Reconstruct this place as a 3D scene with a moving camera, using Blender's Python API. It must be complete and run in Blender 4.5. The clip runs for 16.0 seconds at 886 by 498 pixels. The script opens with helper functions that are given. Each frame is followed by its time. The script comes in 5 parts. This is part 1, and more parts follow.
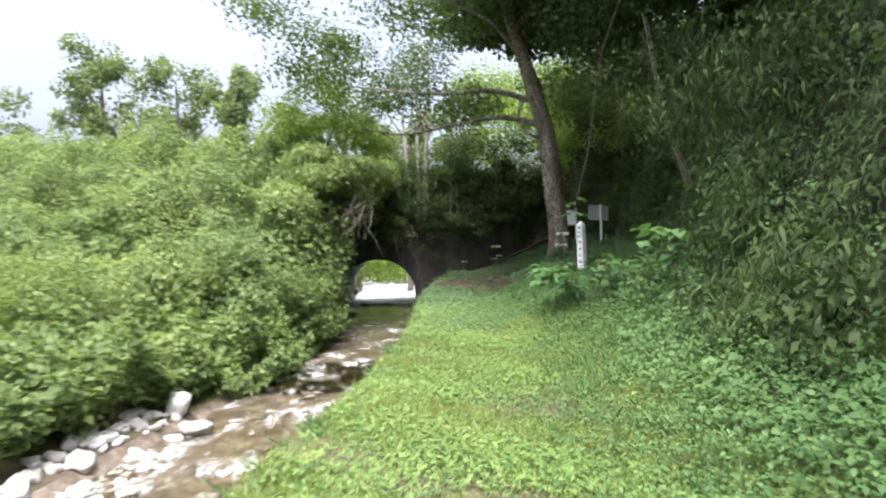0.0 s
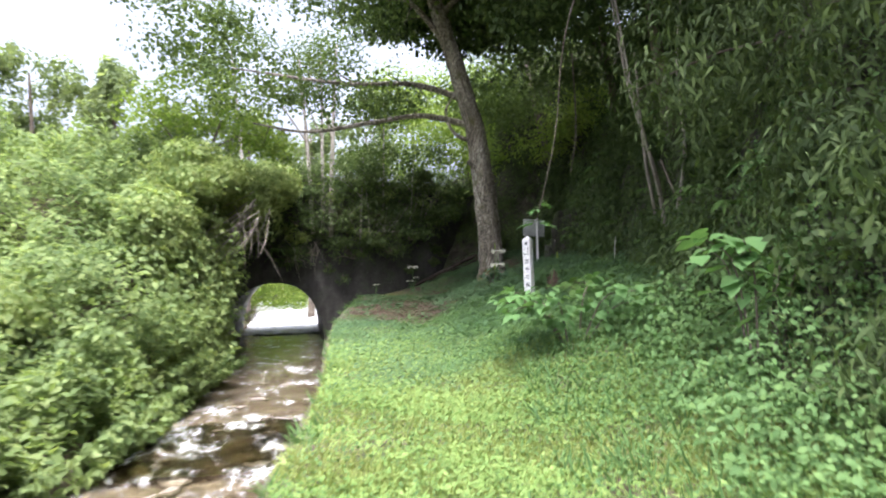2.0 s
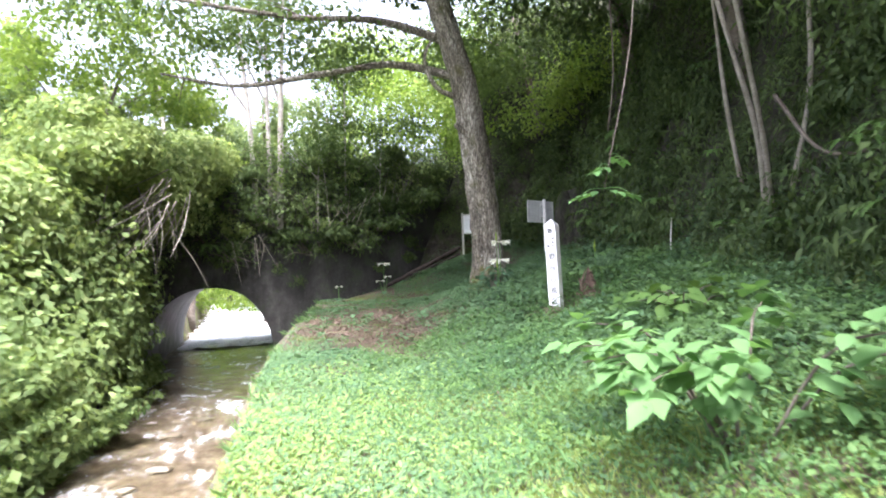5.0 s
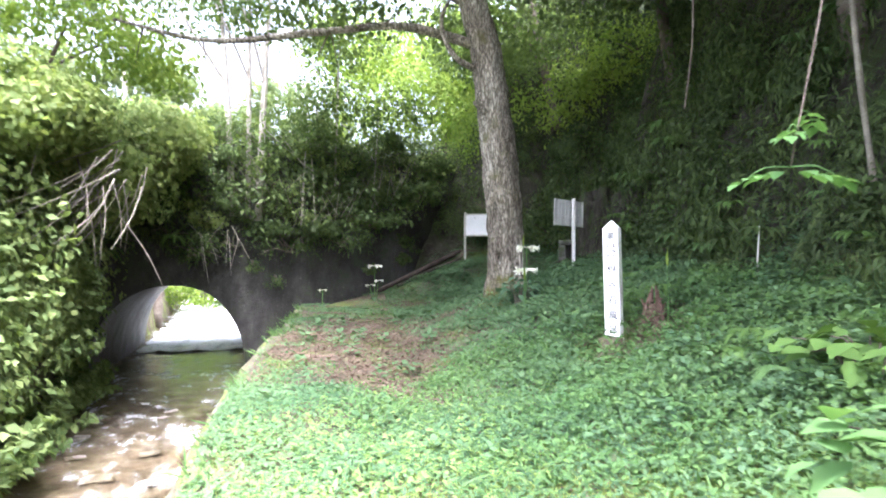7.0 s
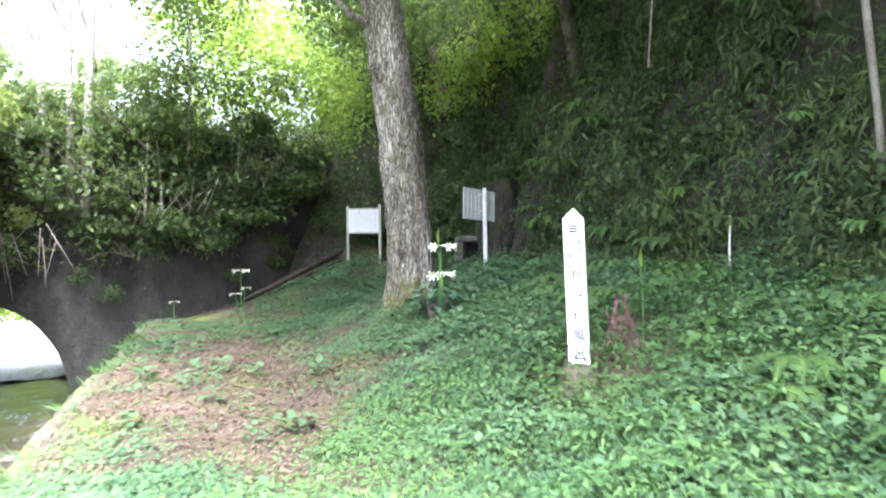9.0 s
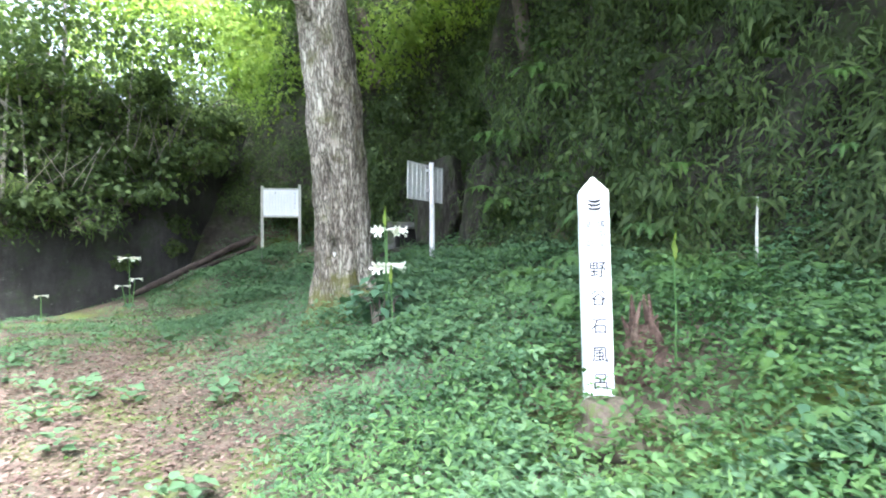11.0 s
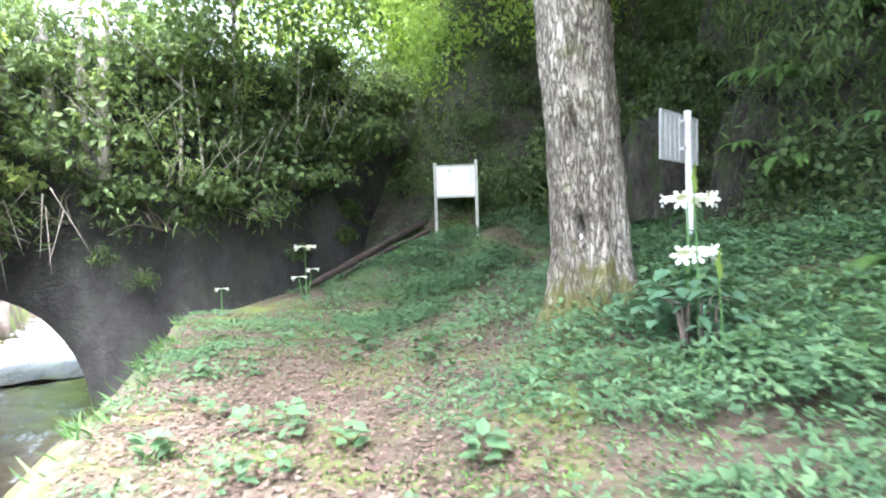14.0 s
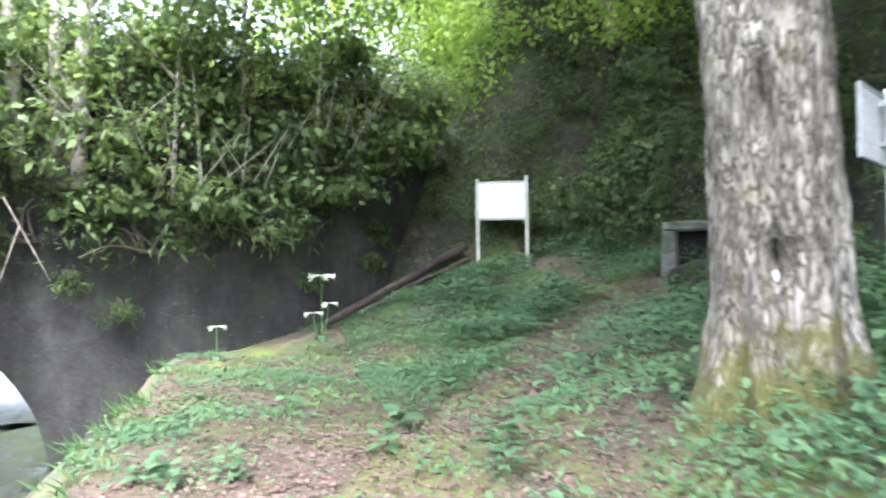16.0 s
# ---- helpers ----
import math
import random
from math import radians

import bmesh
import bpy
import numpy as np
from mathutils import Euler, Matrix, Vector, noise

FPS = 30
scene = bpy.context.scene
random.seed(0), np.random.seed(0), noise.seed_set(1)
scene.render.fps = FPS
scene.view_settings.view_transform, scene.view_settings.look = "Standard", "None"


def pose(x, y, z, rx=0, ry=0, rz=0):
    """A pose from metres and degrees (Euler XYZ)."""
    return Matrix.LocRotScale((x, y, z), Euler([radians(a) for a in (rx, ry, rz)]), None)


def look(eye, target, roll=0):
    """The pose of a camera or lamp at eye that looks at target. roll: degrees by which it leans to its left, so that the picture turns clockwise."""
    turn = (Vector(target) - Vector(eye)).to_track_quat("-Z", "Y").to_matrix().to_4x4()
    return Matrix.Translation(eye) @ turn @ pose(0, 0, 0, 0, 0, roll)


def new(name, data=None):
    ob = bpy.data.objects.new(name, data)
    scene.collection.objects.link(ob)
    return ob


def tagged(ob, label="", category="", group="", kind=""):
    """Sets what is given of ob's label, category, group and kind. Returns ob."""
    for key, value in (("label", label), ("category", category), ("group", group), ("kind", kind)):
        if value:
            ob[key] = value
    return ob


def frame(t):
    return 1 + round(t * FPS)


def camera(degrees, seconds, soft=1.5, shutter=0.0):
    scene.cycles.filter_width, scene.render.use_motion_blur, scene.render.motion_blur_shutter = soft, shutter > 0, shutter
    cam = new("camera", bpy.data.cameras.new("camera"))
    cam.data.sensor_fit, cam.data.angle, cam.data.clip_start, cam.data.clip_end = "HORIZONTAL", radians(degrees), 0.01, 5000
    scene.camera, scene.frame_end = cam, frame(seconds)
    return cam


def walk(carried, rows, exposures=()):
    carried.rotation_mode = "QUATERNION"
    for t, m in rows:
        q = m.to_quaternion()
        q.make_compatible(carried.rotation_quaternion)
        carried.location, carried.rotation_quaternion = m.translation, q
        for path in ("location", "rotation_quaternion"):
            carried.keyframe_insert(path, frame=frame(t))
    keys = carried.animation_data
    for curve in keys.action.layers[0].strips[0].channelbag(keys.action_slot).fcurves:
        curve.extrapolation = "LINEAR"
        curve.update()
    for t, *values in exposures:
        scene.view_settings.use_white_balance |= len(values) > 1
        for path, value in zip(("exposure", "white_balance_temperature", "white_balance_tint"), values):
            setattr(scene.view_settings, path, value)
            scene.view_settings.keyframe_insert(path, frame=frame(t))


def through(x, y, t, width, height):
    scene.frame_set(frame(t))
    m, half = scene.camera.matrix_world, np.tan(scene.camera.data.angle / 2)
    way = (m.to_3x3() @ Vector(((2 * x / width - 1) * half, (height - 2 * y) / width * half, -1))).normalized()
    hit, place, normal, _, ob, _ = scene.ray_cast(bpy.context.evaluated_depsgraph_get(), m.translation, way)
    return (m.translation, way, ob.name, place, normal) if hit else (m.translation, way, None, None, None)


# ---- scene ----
cam = camera(72.0, 16.0, soft=1.9, shutter=0.5)
PATH = [
    (0, (-0.000, -0.000, 1.420), (0.151, 2.235, 1.420), -0.80),
    (0.5, (-0.065, 0.856, 1.389), (0.253, 3.073, 1.383), -1.50),
    (1, (-0.201, 1.523, 1.398), (0.199, 3.727, 1.425), -2.40),
    (1.5, (-0.182, 2.274, 1.414), (0.230, 4.476, 1.417), -4.00),
    (2, (-0.157, 3.038, 1.416), (0.359, 5.216, 1.488), -1.00),
    (2.5, (-0.098, 3.701, 1.419), (0.563, 5.838, 1.529), -0.90),
    (3, (0.021, 4.389, 1.426), (0.580, 6.556, 1.535), -1.70),
    (3.5, (0.131, 5.029, 1.456), (0.751, 7.181, 1.476), -2.70),
    (4, (0.326, 5.694, 1.493), (0.886, 7.863, 1.526), -0.90),
    (4.2, (0.377, 5.967, 1.497), (0.935, 8.137, 1.521), -1.50),
    (6.3, (0.650, 8.387, 1.632), (1.360, 10.509, 1.722), -1.30),
    (6.5, (0.666, 8.601, 1.635), (1.336, 10.737, 1.718), -0.00),
    (7, (0.700, 9.172, 1.613), (1.385, 11.305, 1.660), 0.30),
    (7.5, (0.764, 9.649, 1.659), (1.579, 11.736, 1.641), 0.20),
    (8, (0.875, 10.150, 1.635), (1.688, 12.236, 1.706), 0.60),
    (8.5, (0.942, 10.683, 1.640), (1.926, 12.695, 1.684), 0.60),
    (9, (1.063, 11.127, 1.672), (2.181, 13.068, 1.710), -0.90),
    (9.2, (1.099, 11.281, 1.606), (2.239, 13.206, 1.727), -0.50),
    (11.3, (1.614, 12.752, 1.675), (3.009, 14.503, 1.636), -0.70),
    (11.5, (1.610, 12.828, 1.682), (3.006, 14.577, 1.613), -1.40),
    (12, (1.599, 12.961, 1.653), (3.079, 14.640, 1.552), -0.50),
    (12.5, (1.520, 13.125, 1.682), (2.752, 14.699, 1.581), -1.50),
    (13, (1.558, 13.582, 1.681), (2.584, 15.572, 1.637), -1.50),
    (13.5, (1.672, 14.089, 1.665), (2.554, 16.147, 1.613), -1.00),
    (14, (1.647, 14.588, 1.655), (2.593, 16.618, 1.597), -1.70),
    (14.5, (1.728, 15.128, 1.659), (2.700, 17.145, 1.655), 0.00),
    (15, (1.767, 15.632, 1.642), (2.829, 17.605, 1.636), -0.50),
    (15.5, (1.884, 16.048, 1.635), (2.944, 18.020, 1.685), -1.10),
    (16, (2.091, 16.467, 1.684), (2.881, 18.303, 1.723), -0.70),
]
walk(cam, [(t, look(eye, target, roll)) for t, eye, target, roll in PATH],
     exposures=[(0.0, 1.35, 5950, 16), (4.0, 2.25, 5800, 20), (7.0, 2.8, 5650, 20), (9.0, 3.15, 5550, 18), (11.5, 3.35, 5400, 13), (14.0, 3.55, 5450, 17), (16.0, 3.65, 5450, 18)])

# ---- light ----
SUN_TURN, SUN_UP = 195.0, 67.0          # compass degrees (0 = +y, clockwise) and height of the veiled sun
world = bpy.data.worlds.new("sky")
scene.world = world
world.use_nodes = True
wt = world.node_tree
sky = wt.nodes.new("ShaderNodeTexSky")
sky.sky_type = "NISHITA"
sky.sun_disc = False
sky.sun_elevation, sky.sun_rotation = radians(SUN_UP), radians(SUN_TURN)
sky.air_density, sky.dust_density, sky.ozone_density = 1.0, 10.0, 0.5
wt.nodes["Background"].inputs["Strength"].default_value = 0.15
pale = wt.nodes.new("ShaderNodeHueSaturation")      # thin cloud over the whole sky
pale.inputs["Saturation"].default_value, pale.inputs["Value"].default_value = 0.45, 1.4
wt.links.new(sky.outputs[0], pale.inputs["Color"])
wt.links.new(pale.outputs[0], wt.nodes["Background"].inputs["Color"])
sun = new("sun", bpy.data.lights.new("sun", "SUN"))
sun.data.energy, sun.data.angle, sun.data.color = 1.65, radians(24), (1.0, 0.96, 0.88)
a, h = radians(SUN_TURN), radians(SUN_UP)
SUN_DIR = Vector((math.sin(a) * math.cos(h), math.cos(a) * math.cos(h), math.sin(h)))
sun.matrix_world = look(SUN_DIR * 60, (0, 0, 0))

rng = np.random.default_rng(7)


# ---- materials ----
def material(name, rough=0.8, spec=0.3):
    m = bpy.data.materials.new(name)
    m.use_nodes = True
    b = m.node_tree.nodes["Principled BSDF"]
    b.inputs["Roughness"].default_value = rough
    b.inputs["Specular IOR Level"].default_value = spec
    return m, m.node_tree, b


def node(tree, kind, **props):
    n = tree.nodes.new(kind)
    for k, v in props.items():
        if k in n.inputs:
            n.inputs[k].default_value = v
    return n


def ramp(tree, source, stops):
    r = tree.nodes.new("ShaderNodeValToRGB")
    while len(r.color_ramp.elements) < len(stops):
        r.color_ramp.elements.new(0.5)
    for e, (p, c) in zip(r.color_ramp.elements, stops):
        e.position, e.color = p, (*c, 1)
    tree.links.new(source, r.inputs[0])
    return r.outputs[0]


def mixed(tree, fac, a, b, mode="MIX"):
    n = tree.nodes.new("ShaderNodeMix")
    n.data_type, n.blend_type = "RGBA", mode
    for key, v in ((0, fac), (6, a), (7, b)):
        if isinstance(v, bpy.types.NodeSocket):
            tree.links.new(v, n.inputs[key])
        else:
            n.inputs[key].default_value = v if key == 0 else (*v, 1)
    return n.outputs[2]


def coords(tree):
    return tree.nodes.new("ShaderNodeTexCoord").outputs["Object"]


def noise_at(tree, scale, detail=6.0, rough=0.6, at=None):
    n = node(tree, "ShaderNodeTexNoise", Scale=scale, Detail=detail, Roughness=rough)
    tree.links.new(at or coords(tree), n.inputs["Vector"])
    return n.outputs[0]


def bumped(tree, b, height, strength=0.5, distance=0.02):
    n = node(tree, "ShaderNodeBump", Strength=strength, Distance=distance)
    tree.links.new(height, n.inputs["Height"])
    tree.links.new(n.outputs[0], b.inputs["Normal"])


def leaf_material(name, dark, mid, light, through=0.35, rough=0.62, patch=0.6):
    """Leaves: hue from leaf to leaf and over patches a metre across; some light passes through."""
    m, t, b = material(name, rough, 0.22)
    geo = t.nodes.new("ShaderNodeNewGeometry")
    per = ramp(t, geo.outputs["Random Per Island"], [(0.0, dark), (0.5, mid), (1.0, light)])
    big = ramp(t, noise_at(t, patch, 3), [(0.3, dark), (0.7, light)])
    col = mixed(t, 0.4, per, big)
    t.links.new(col, b.inputs["Base Color"])
    tr = t.nodes.new("ShaderNodeBsdfTranslucent")
    t.links.new(mixed(t, 1.0, col, (1.0, 1.0, 0.55), "MULTIPLY"), tr.inputs["Color"])
    mix = t.nodes.new("ShaderNodeMixShader")
    mix.inputs[0].default_value = through
    t.links.new(b.outputs[0], mix.inputs[1])
    t.links.new(tr.outputs[0], mix.inputs[2])
    t.links.new(mix.outputs[0], t.nodes["Material Output"].inputs["Surface"])
    return m


def rough_material(name, stops, scale=3.0, fine=40.0, rough=0.9, bump=0.6, distance=0.02, spec=0.2, moss=None):
    """Soil, stone, bark and the like: stains at a large scale, grain at a small one."""
    m, t, b = material(name, rough, spec)
    at = coords(t)
    col = ramp(t, noise_at(t, scale, 8, 0.65, at), stops)
    grain = ramp(t, noise_at(t, fine, 4, 0.6, at), [(0.3, (0.55, 0.55, 0.55)), (0.7, (1.25, 1.25, 1.25))])
    col = mixed(t, 0.7, col, grain, "MULTIPLY")
    if moss:
        col = mixed(t, ramp(t, noise_at(t, scale * 0.7, 6, 0.7, at), [(0.48, (0, 0, 0)), (0.62, (1, 1, 1))]), col, moss)
    t.links.new(col, b.inputs["Base Color"])
    bumped(t, b, noise_at(t, fine * 0.6, 8, 0.7, at), bump, distance)
    return m


def bark_material():
    """Fissured plates that run up the trunk, pale on their faces, dark between, moss in patches."""
    m, t, b = material("old_bark", 0.9, 0.2)
    at = coords(t)
    long = node(t, "ShaderNodeMapping")
    long.inputs["Scale"].default_value = (1.0, 1.0, 0.26)
    t.links.new(at, long.inputs["Vector"])
    warp = t.nodes.new("ShaderNodeVectorMath")
    warp.operation = "ADD"
    t.links.new(long.outputs[0], warp.inputs[0])
    wn = node(t, "ShaderNodeTexNoise", Scale=11.0, Detail=6.0)
    t.links.new(long.outputs[0], wn.inputs["Vector"])
    sc = t.nodes.new("ShaderNodeVectorMath")
    sc.operation = "SCALE"
    sc.inputs["Scale"].default_value = 0.26
    t.links.new(wn.outputs["Color"], sc.inputs[0])
    t.links.new(sc.outputs[0], warp.inputs[1])
    cells = t.nodes.new("ShaderNodeTexVoronoi")
    cells.feature = "DISTANCE_TO_EDGE"
    cells.inputs["Scale"].default_value = 19.0
    t.links.new(warp.outputs[0], cells.inputs["Vector"])
    crack = ramp(t, cells.outputs["Distance"], [(0.0, (0.30, 0.28, 0.26)), (0.22, (1, 1, 1))])
    plate = t.nodes.new("ShaderNodeTexVoronoi")
    plate.inputs["Scale"].default_value = 19.0
    t.links.new(warp.outputs[0], plate.inputs["Vector"])
    tone = ramp(t, plate.outputs["Color"], [(0.1, (0.14, 0.128, 0.10)), (0.5, (0.28, 0.262, 0.215)), (0.9, (0.50, 0.47, 0.40))])
    stain = ramp(t, noise_at(t, 2.0, 8, 0.7, long.outputs[0]), [(0.36, (0.15, 0.13, 0.095)), (0.5, (0.34, 0.31, 0.25)), (0.64, (0.55, 0.525, 0.44))])
    grit = ramp(t, noise_at(t, 26, 8, 0.75, long.outputs[0]), [(0.36, (0.45, 0.43, 0.41)), (0.5, (0.95, 0.95, 0.95)), (0.66, (1.35, 1.33, 1.3))])
    col = mixed(t, 1.0, mixed(t, 1.0, mixed(t, 0.75, tone, stain), grit, "MULTIPLY"), crack, "MULTIPLY")
    col = mixed(t, ramp(t, noise_at(t, 2.6, 7, 0.7, at), [(0.56, (0, 0, 0)), (0.68, (0.8, 0.8, 0.8))]), col, (0.10, 0.10, 0.04))
    split = t.nodes.new("ShaderNodeSeparateXYZ")
    t.links.new(at, split.inputs[0])
    low = node(t, "ShaderNodeMath")
    low.operation = "MULTIPLY_ADD"
    low.inputs[1].default_value, low.inputs[2].default_value = -0.62, 0.42
    t.links.new(split.outputs[2], low.inputs[0])
    patch = node(t, "ShaderNodeMath")
    patch.operation = "ADD"
    t.links.new(low.outputs[0], patch.inputs[0])
    t.links.new(noise_at(t, 3.4, 7, 0.7, at), patch.inputs[1])
    col = mixed(t, ramp(t, patch.outputs[0], [(0.56, (0, 0, 0)), (0.70, (0.9, 0.9, 0.9))]), col, (0.11, 0.11, 0.03))
    t.links.new(col, b.inputs["Base Color"])
    hgt = mixed(t, 0.35, crack, noise_at(t, 45, 6, 0.7, long.outputs[0]))
    bumped(t, b, hgt, 0.9, 0.03)
    return m


def wall_material():
    """Old dark masonry: damp streaks that run down, lichen blotches, a little moss."""
    m, t, b = material("old_masonry", 0.85, 0.25)
    at = coords(t)
    down = node(t, "ShaderNodeMapping")
    down.inputs["Scale"].default_value = (1.0, 1.0, 0.42)
    t.links.new(at, down.inputs["Vector"])
    streak = ramp(t, noise_at(t, 1.3, 9, 0.72, down.outputs[0]), [(0.36, (0.030, 0.029, 0.026)), (0.56, (0.062, 0.060, 0.054)), (0.72, (0.115, 0.110, 0.100))])
    blotch = ramp(t, noise_at(t, 1.1, 8, 0.7, at), [(0.3, (0.45, 0.45, 0.45)), (0.7, (1.3, 1.3, 1.3))])
    col = mixed(t, 1.0, streak, blotch, "MULTIPLY")
    col = mixed(t, ramp(t, noise_at(t, 9.0, 6, 0.7, at), [(0.62, (0, 0, 0)), (0.70, (0.7, 0.7, 0.7))]), col, (0.13, 0.127, 0.112))
    col = mixed(t, ramp(t, noise_at(t, 1.7, 7, 0.75, at), [(0.52, (0, 0, 0)), (0.66, (0.9, 0.9, 0.9))]), col, (0.045, 0.06, 0.03))
    t.links.new(col, b.inputs["Base Color"])
    bumped(t, b, noise_at(t, 14, 9, 0.75, at), 0.8, 0.05)
    return m


M = {}
M["vine"] = leaf_material("vine_leaf", (0.075, 0.125, 0.045), (0.165, 0.245, 0.09), (0.31, 0.39, 0.15), 0.55)
# far trees: distance haze put into a paler leaf colour
M["far"] = leaf_material("hazed_far_leaf", (0.12, 0.17, 0.09), (0.18, 0.24, 0.12), (0.26, 0.32, 0.17), 0.7)
M["bank_weed"] = leaf_material("weed_leaf", (0.105, 0.17, 0.055), (0.20, 0.28, 0.095), (0.35, 0.41, 0.16), 0.55)
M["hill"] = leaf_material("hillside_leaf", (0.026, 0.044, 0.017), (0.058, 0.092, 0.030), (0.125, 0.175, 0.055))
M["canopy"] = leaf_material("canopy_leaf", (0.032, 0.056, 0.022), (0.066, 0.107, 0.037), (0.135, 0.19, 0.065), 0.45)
M["lawn_weed"] = leaf_material("lawn_weed_leaf", (0.10, 0.19, 0.05), (0.18, 0.29, 0.075), (0.29, 0.38, 0.12), 0.35)
M["crown"] = leaf_material("crown_leaf", (0.05, 0.085, 0.03), (0.10, 0.155, 0.05), (0.18, 0.245, 0.085), 0.6)
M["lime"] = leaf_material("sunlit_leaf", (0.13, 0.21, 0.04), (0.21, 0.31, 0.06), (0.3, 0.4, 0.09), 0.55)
M["slope_weed"] = leaf_material("slope_weed_leaf", (0.055, 0.12, 0.04), (0.095, 0.185, 0.06), (0.16, 0.26, 0.085))
M["clover"] = leaf_material("groundcover_leaf", (0.042, 0.092, 0.046), (0.088, 0.168, 0.079), (0.155, 0.245, 0.105), 0.3)
M["grass"] = leaf_material("grass_blade", (0.12, 0.19, 0.045), (0.21, 0.28, 0.065), (0.36, 0.38, 0.14), 0.4)
M["shrub"] = leaf_material("shrub_leaf", (0.07, 0.16, 0.06), (0.12, 0.24, 0.085), (0.19, 0.32, 0.11), 0.4, 0.45)
M["fern"] = leaf_material("fern_leaf", (0.055, 0.12, 0.03), (0.10, 0.19, 0.045), (0.16, 0.26, 0.07), 0.35)
M["litter"] = leaf_material("fallen_leaf", (0.075, 0.048, 0.038), (0.14, 0.088, 0.068), (0.25, 0.19, 0.145), 0.15, 0.8)
M["petal"] = leaf_material("petal", (0.62, 0.64, 0.50), (0.75, 0.76, 0.66), (0.82, 0.82, 0.76), 0.3)
M["twig"] = rough_material("twig_bark", [(0.3, (0.07, 0.055, 0.042)), (0.7, (0.20, 0.17, 0.14))], 5, 60)
M["sapling"] = rough_material("sapling_bark", [(0.3, (0.15, 0.13, 0.10)), (0.7, (0.33, 0.30, 0.25))], 5, 60)
M["pale_twig"] = rough_material("pale_bark", [(0.3, (0.22, 0.20, 0.17)), (0.7, (0.42, 0.39, 0.34))], 5, 60)
M["bark"] = bark_material()
M["log"] = rough_material("rotten_log", [(0.3, (0.025, 0.02, 0.016)), (0.7, (0.085, 0.068, 0.055))], 4, 50)
M["soil"] = rough_material("ground_soil", [(0.3, (0.055, 0.06, 0.03)), (0.55, (0.11, 0.085, 0.06)), (0.75, (0.16, 0.125, 0.09))], 1.6, 30, moss=(0.12, 0.15, 0.035))
M["wall"] = wall_material()
M["vault"] = rough_material("vault_stone", [(0.3, (0.16, 0.15, 0.14)), (0.7, (0.34, 0.33, 0.31))], 1.5, 20, 0.7, 0.6)
M["kerb"] = rough_material("mossy_bank_stone", [(0.3, (0.07, 0.065, 0.045)), (0.7, (0.17, 0.16, 0.11))], 3, 35, 0.9, 0.7, moss=(0.09, 0.12, 0.035))
M["rock"] = rough_material("river_stone", [(0.3, (0.38, 0.37, 0.35)), (0.7, (0.66, 0.65, 0.62))], 5, 45, 0.8, 0.5, 0.01)
M["wet_rock"] = rough_material("wet_stone", [(0.3, (0.12, 0.10, 0.08)), (0.7, (0.30, 0.26, 0.21))], 5, 45, 0.35, 0.5, 0.01, 0.5)
M["bed"] = rough_material("stream_bed", [(0.3, (0.09, 0.07, 0.05)), (0.5, (0.18, 0.145, 0.11)), (0.72, (0.32, 0.275, 0.22))], 2.2, 14, 0.8, 0.8, 0.04)
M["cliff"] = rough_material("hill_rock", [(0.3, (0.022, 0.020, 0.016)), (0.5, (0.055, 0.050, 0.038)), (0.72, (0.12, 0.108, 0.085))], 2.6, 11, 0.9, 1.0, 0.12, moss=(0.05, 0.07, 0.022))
M["white_paint"] = rough_material("weathered_white_paint", [(0.25, (0.62, 0.62, 0.60)), (0.5, (0.80, 0.80, 0.79))], 6, 90, 0.55, 0.2, 0.003, 0.35)
M["ink"] = rough_material("black_lettering", [(0.3, (0.018, 0.018, 0.02)), (0.7, (0.04, 0.04, 0.045))], 20, 90, 0.6, 0.1, 0.002)
M["panel"] = rough_material("white_panel", [(0.3, (0.70, 0.72, 0.72)), (0.7, (0.82, 0.83, 0.83))], 3, 70, 0.45, 0.1, 0.002, 0.4)
M["grey_metal"] = rough_material("galvanised_metal", [(0.3, (0.34, 0.35, 0.33)), (0.7, (0.50, 0.51, 0.48))], 5, 60, 0.5, 0.2, 0.003, 0.5)
M["grey_wood"] = rough_material("grey_timber", [(0.3, (0.34, 0.34, 0.29)), (0.7, (0.55, 0.55, 0.48))], 6, 80, 0.8, 0.4, 0.004)
# near-black colour for the shade inside the stone doorway
M["dark"] = rough_material("doorway_shade", [(0.3, (0.02, 0.02, 0.018)), (0.7, (0.05, 0.048, 0.042))], 2, 20)
M["faded"] = rough_material("faded_print", [(0.3, (0.40, 0.44, 0.46)), (0.7, (0.55, 0.58, 0.58))], 8, 60, 0.5, 0.1, 0.002)


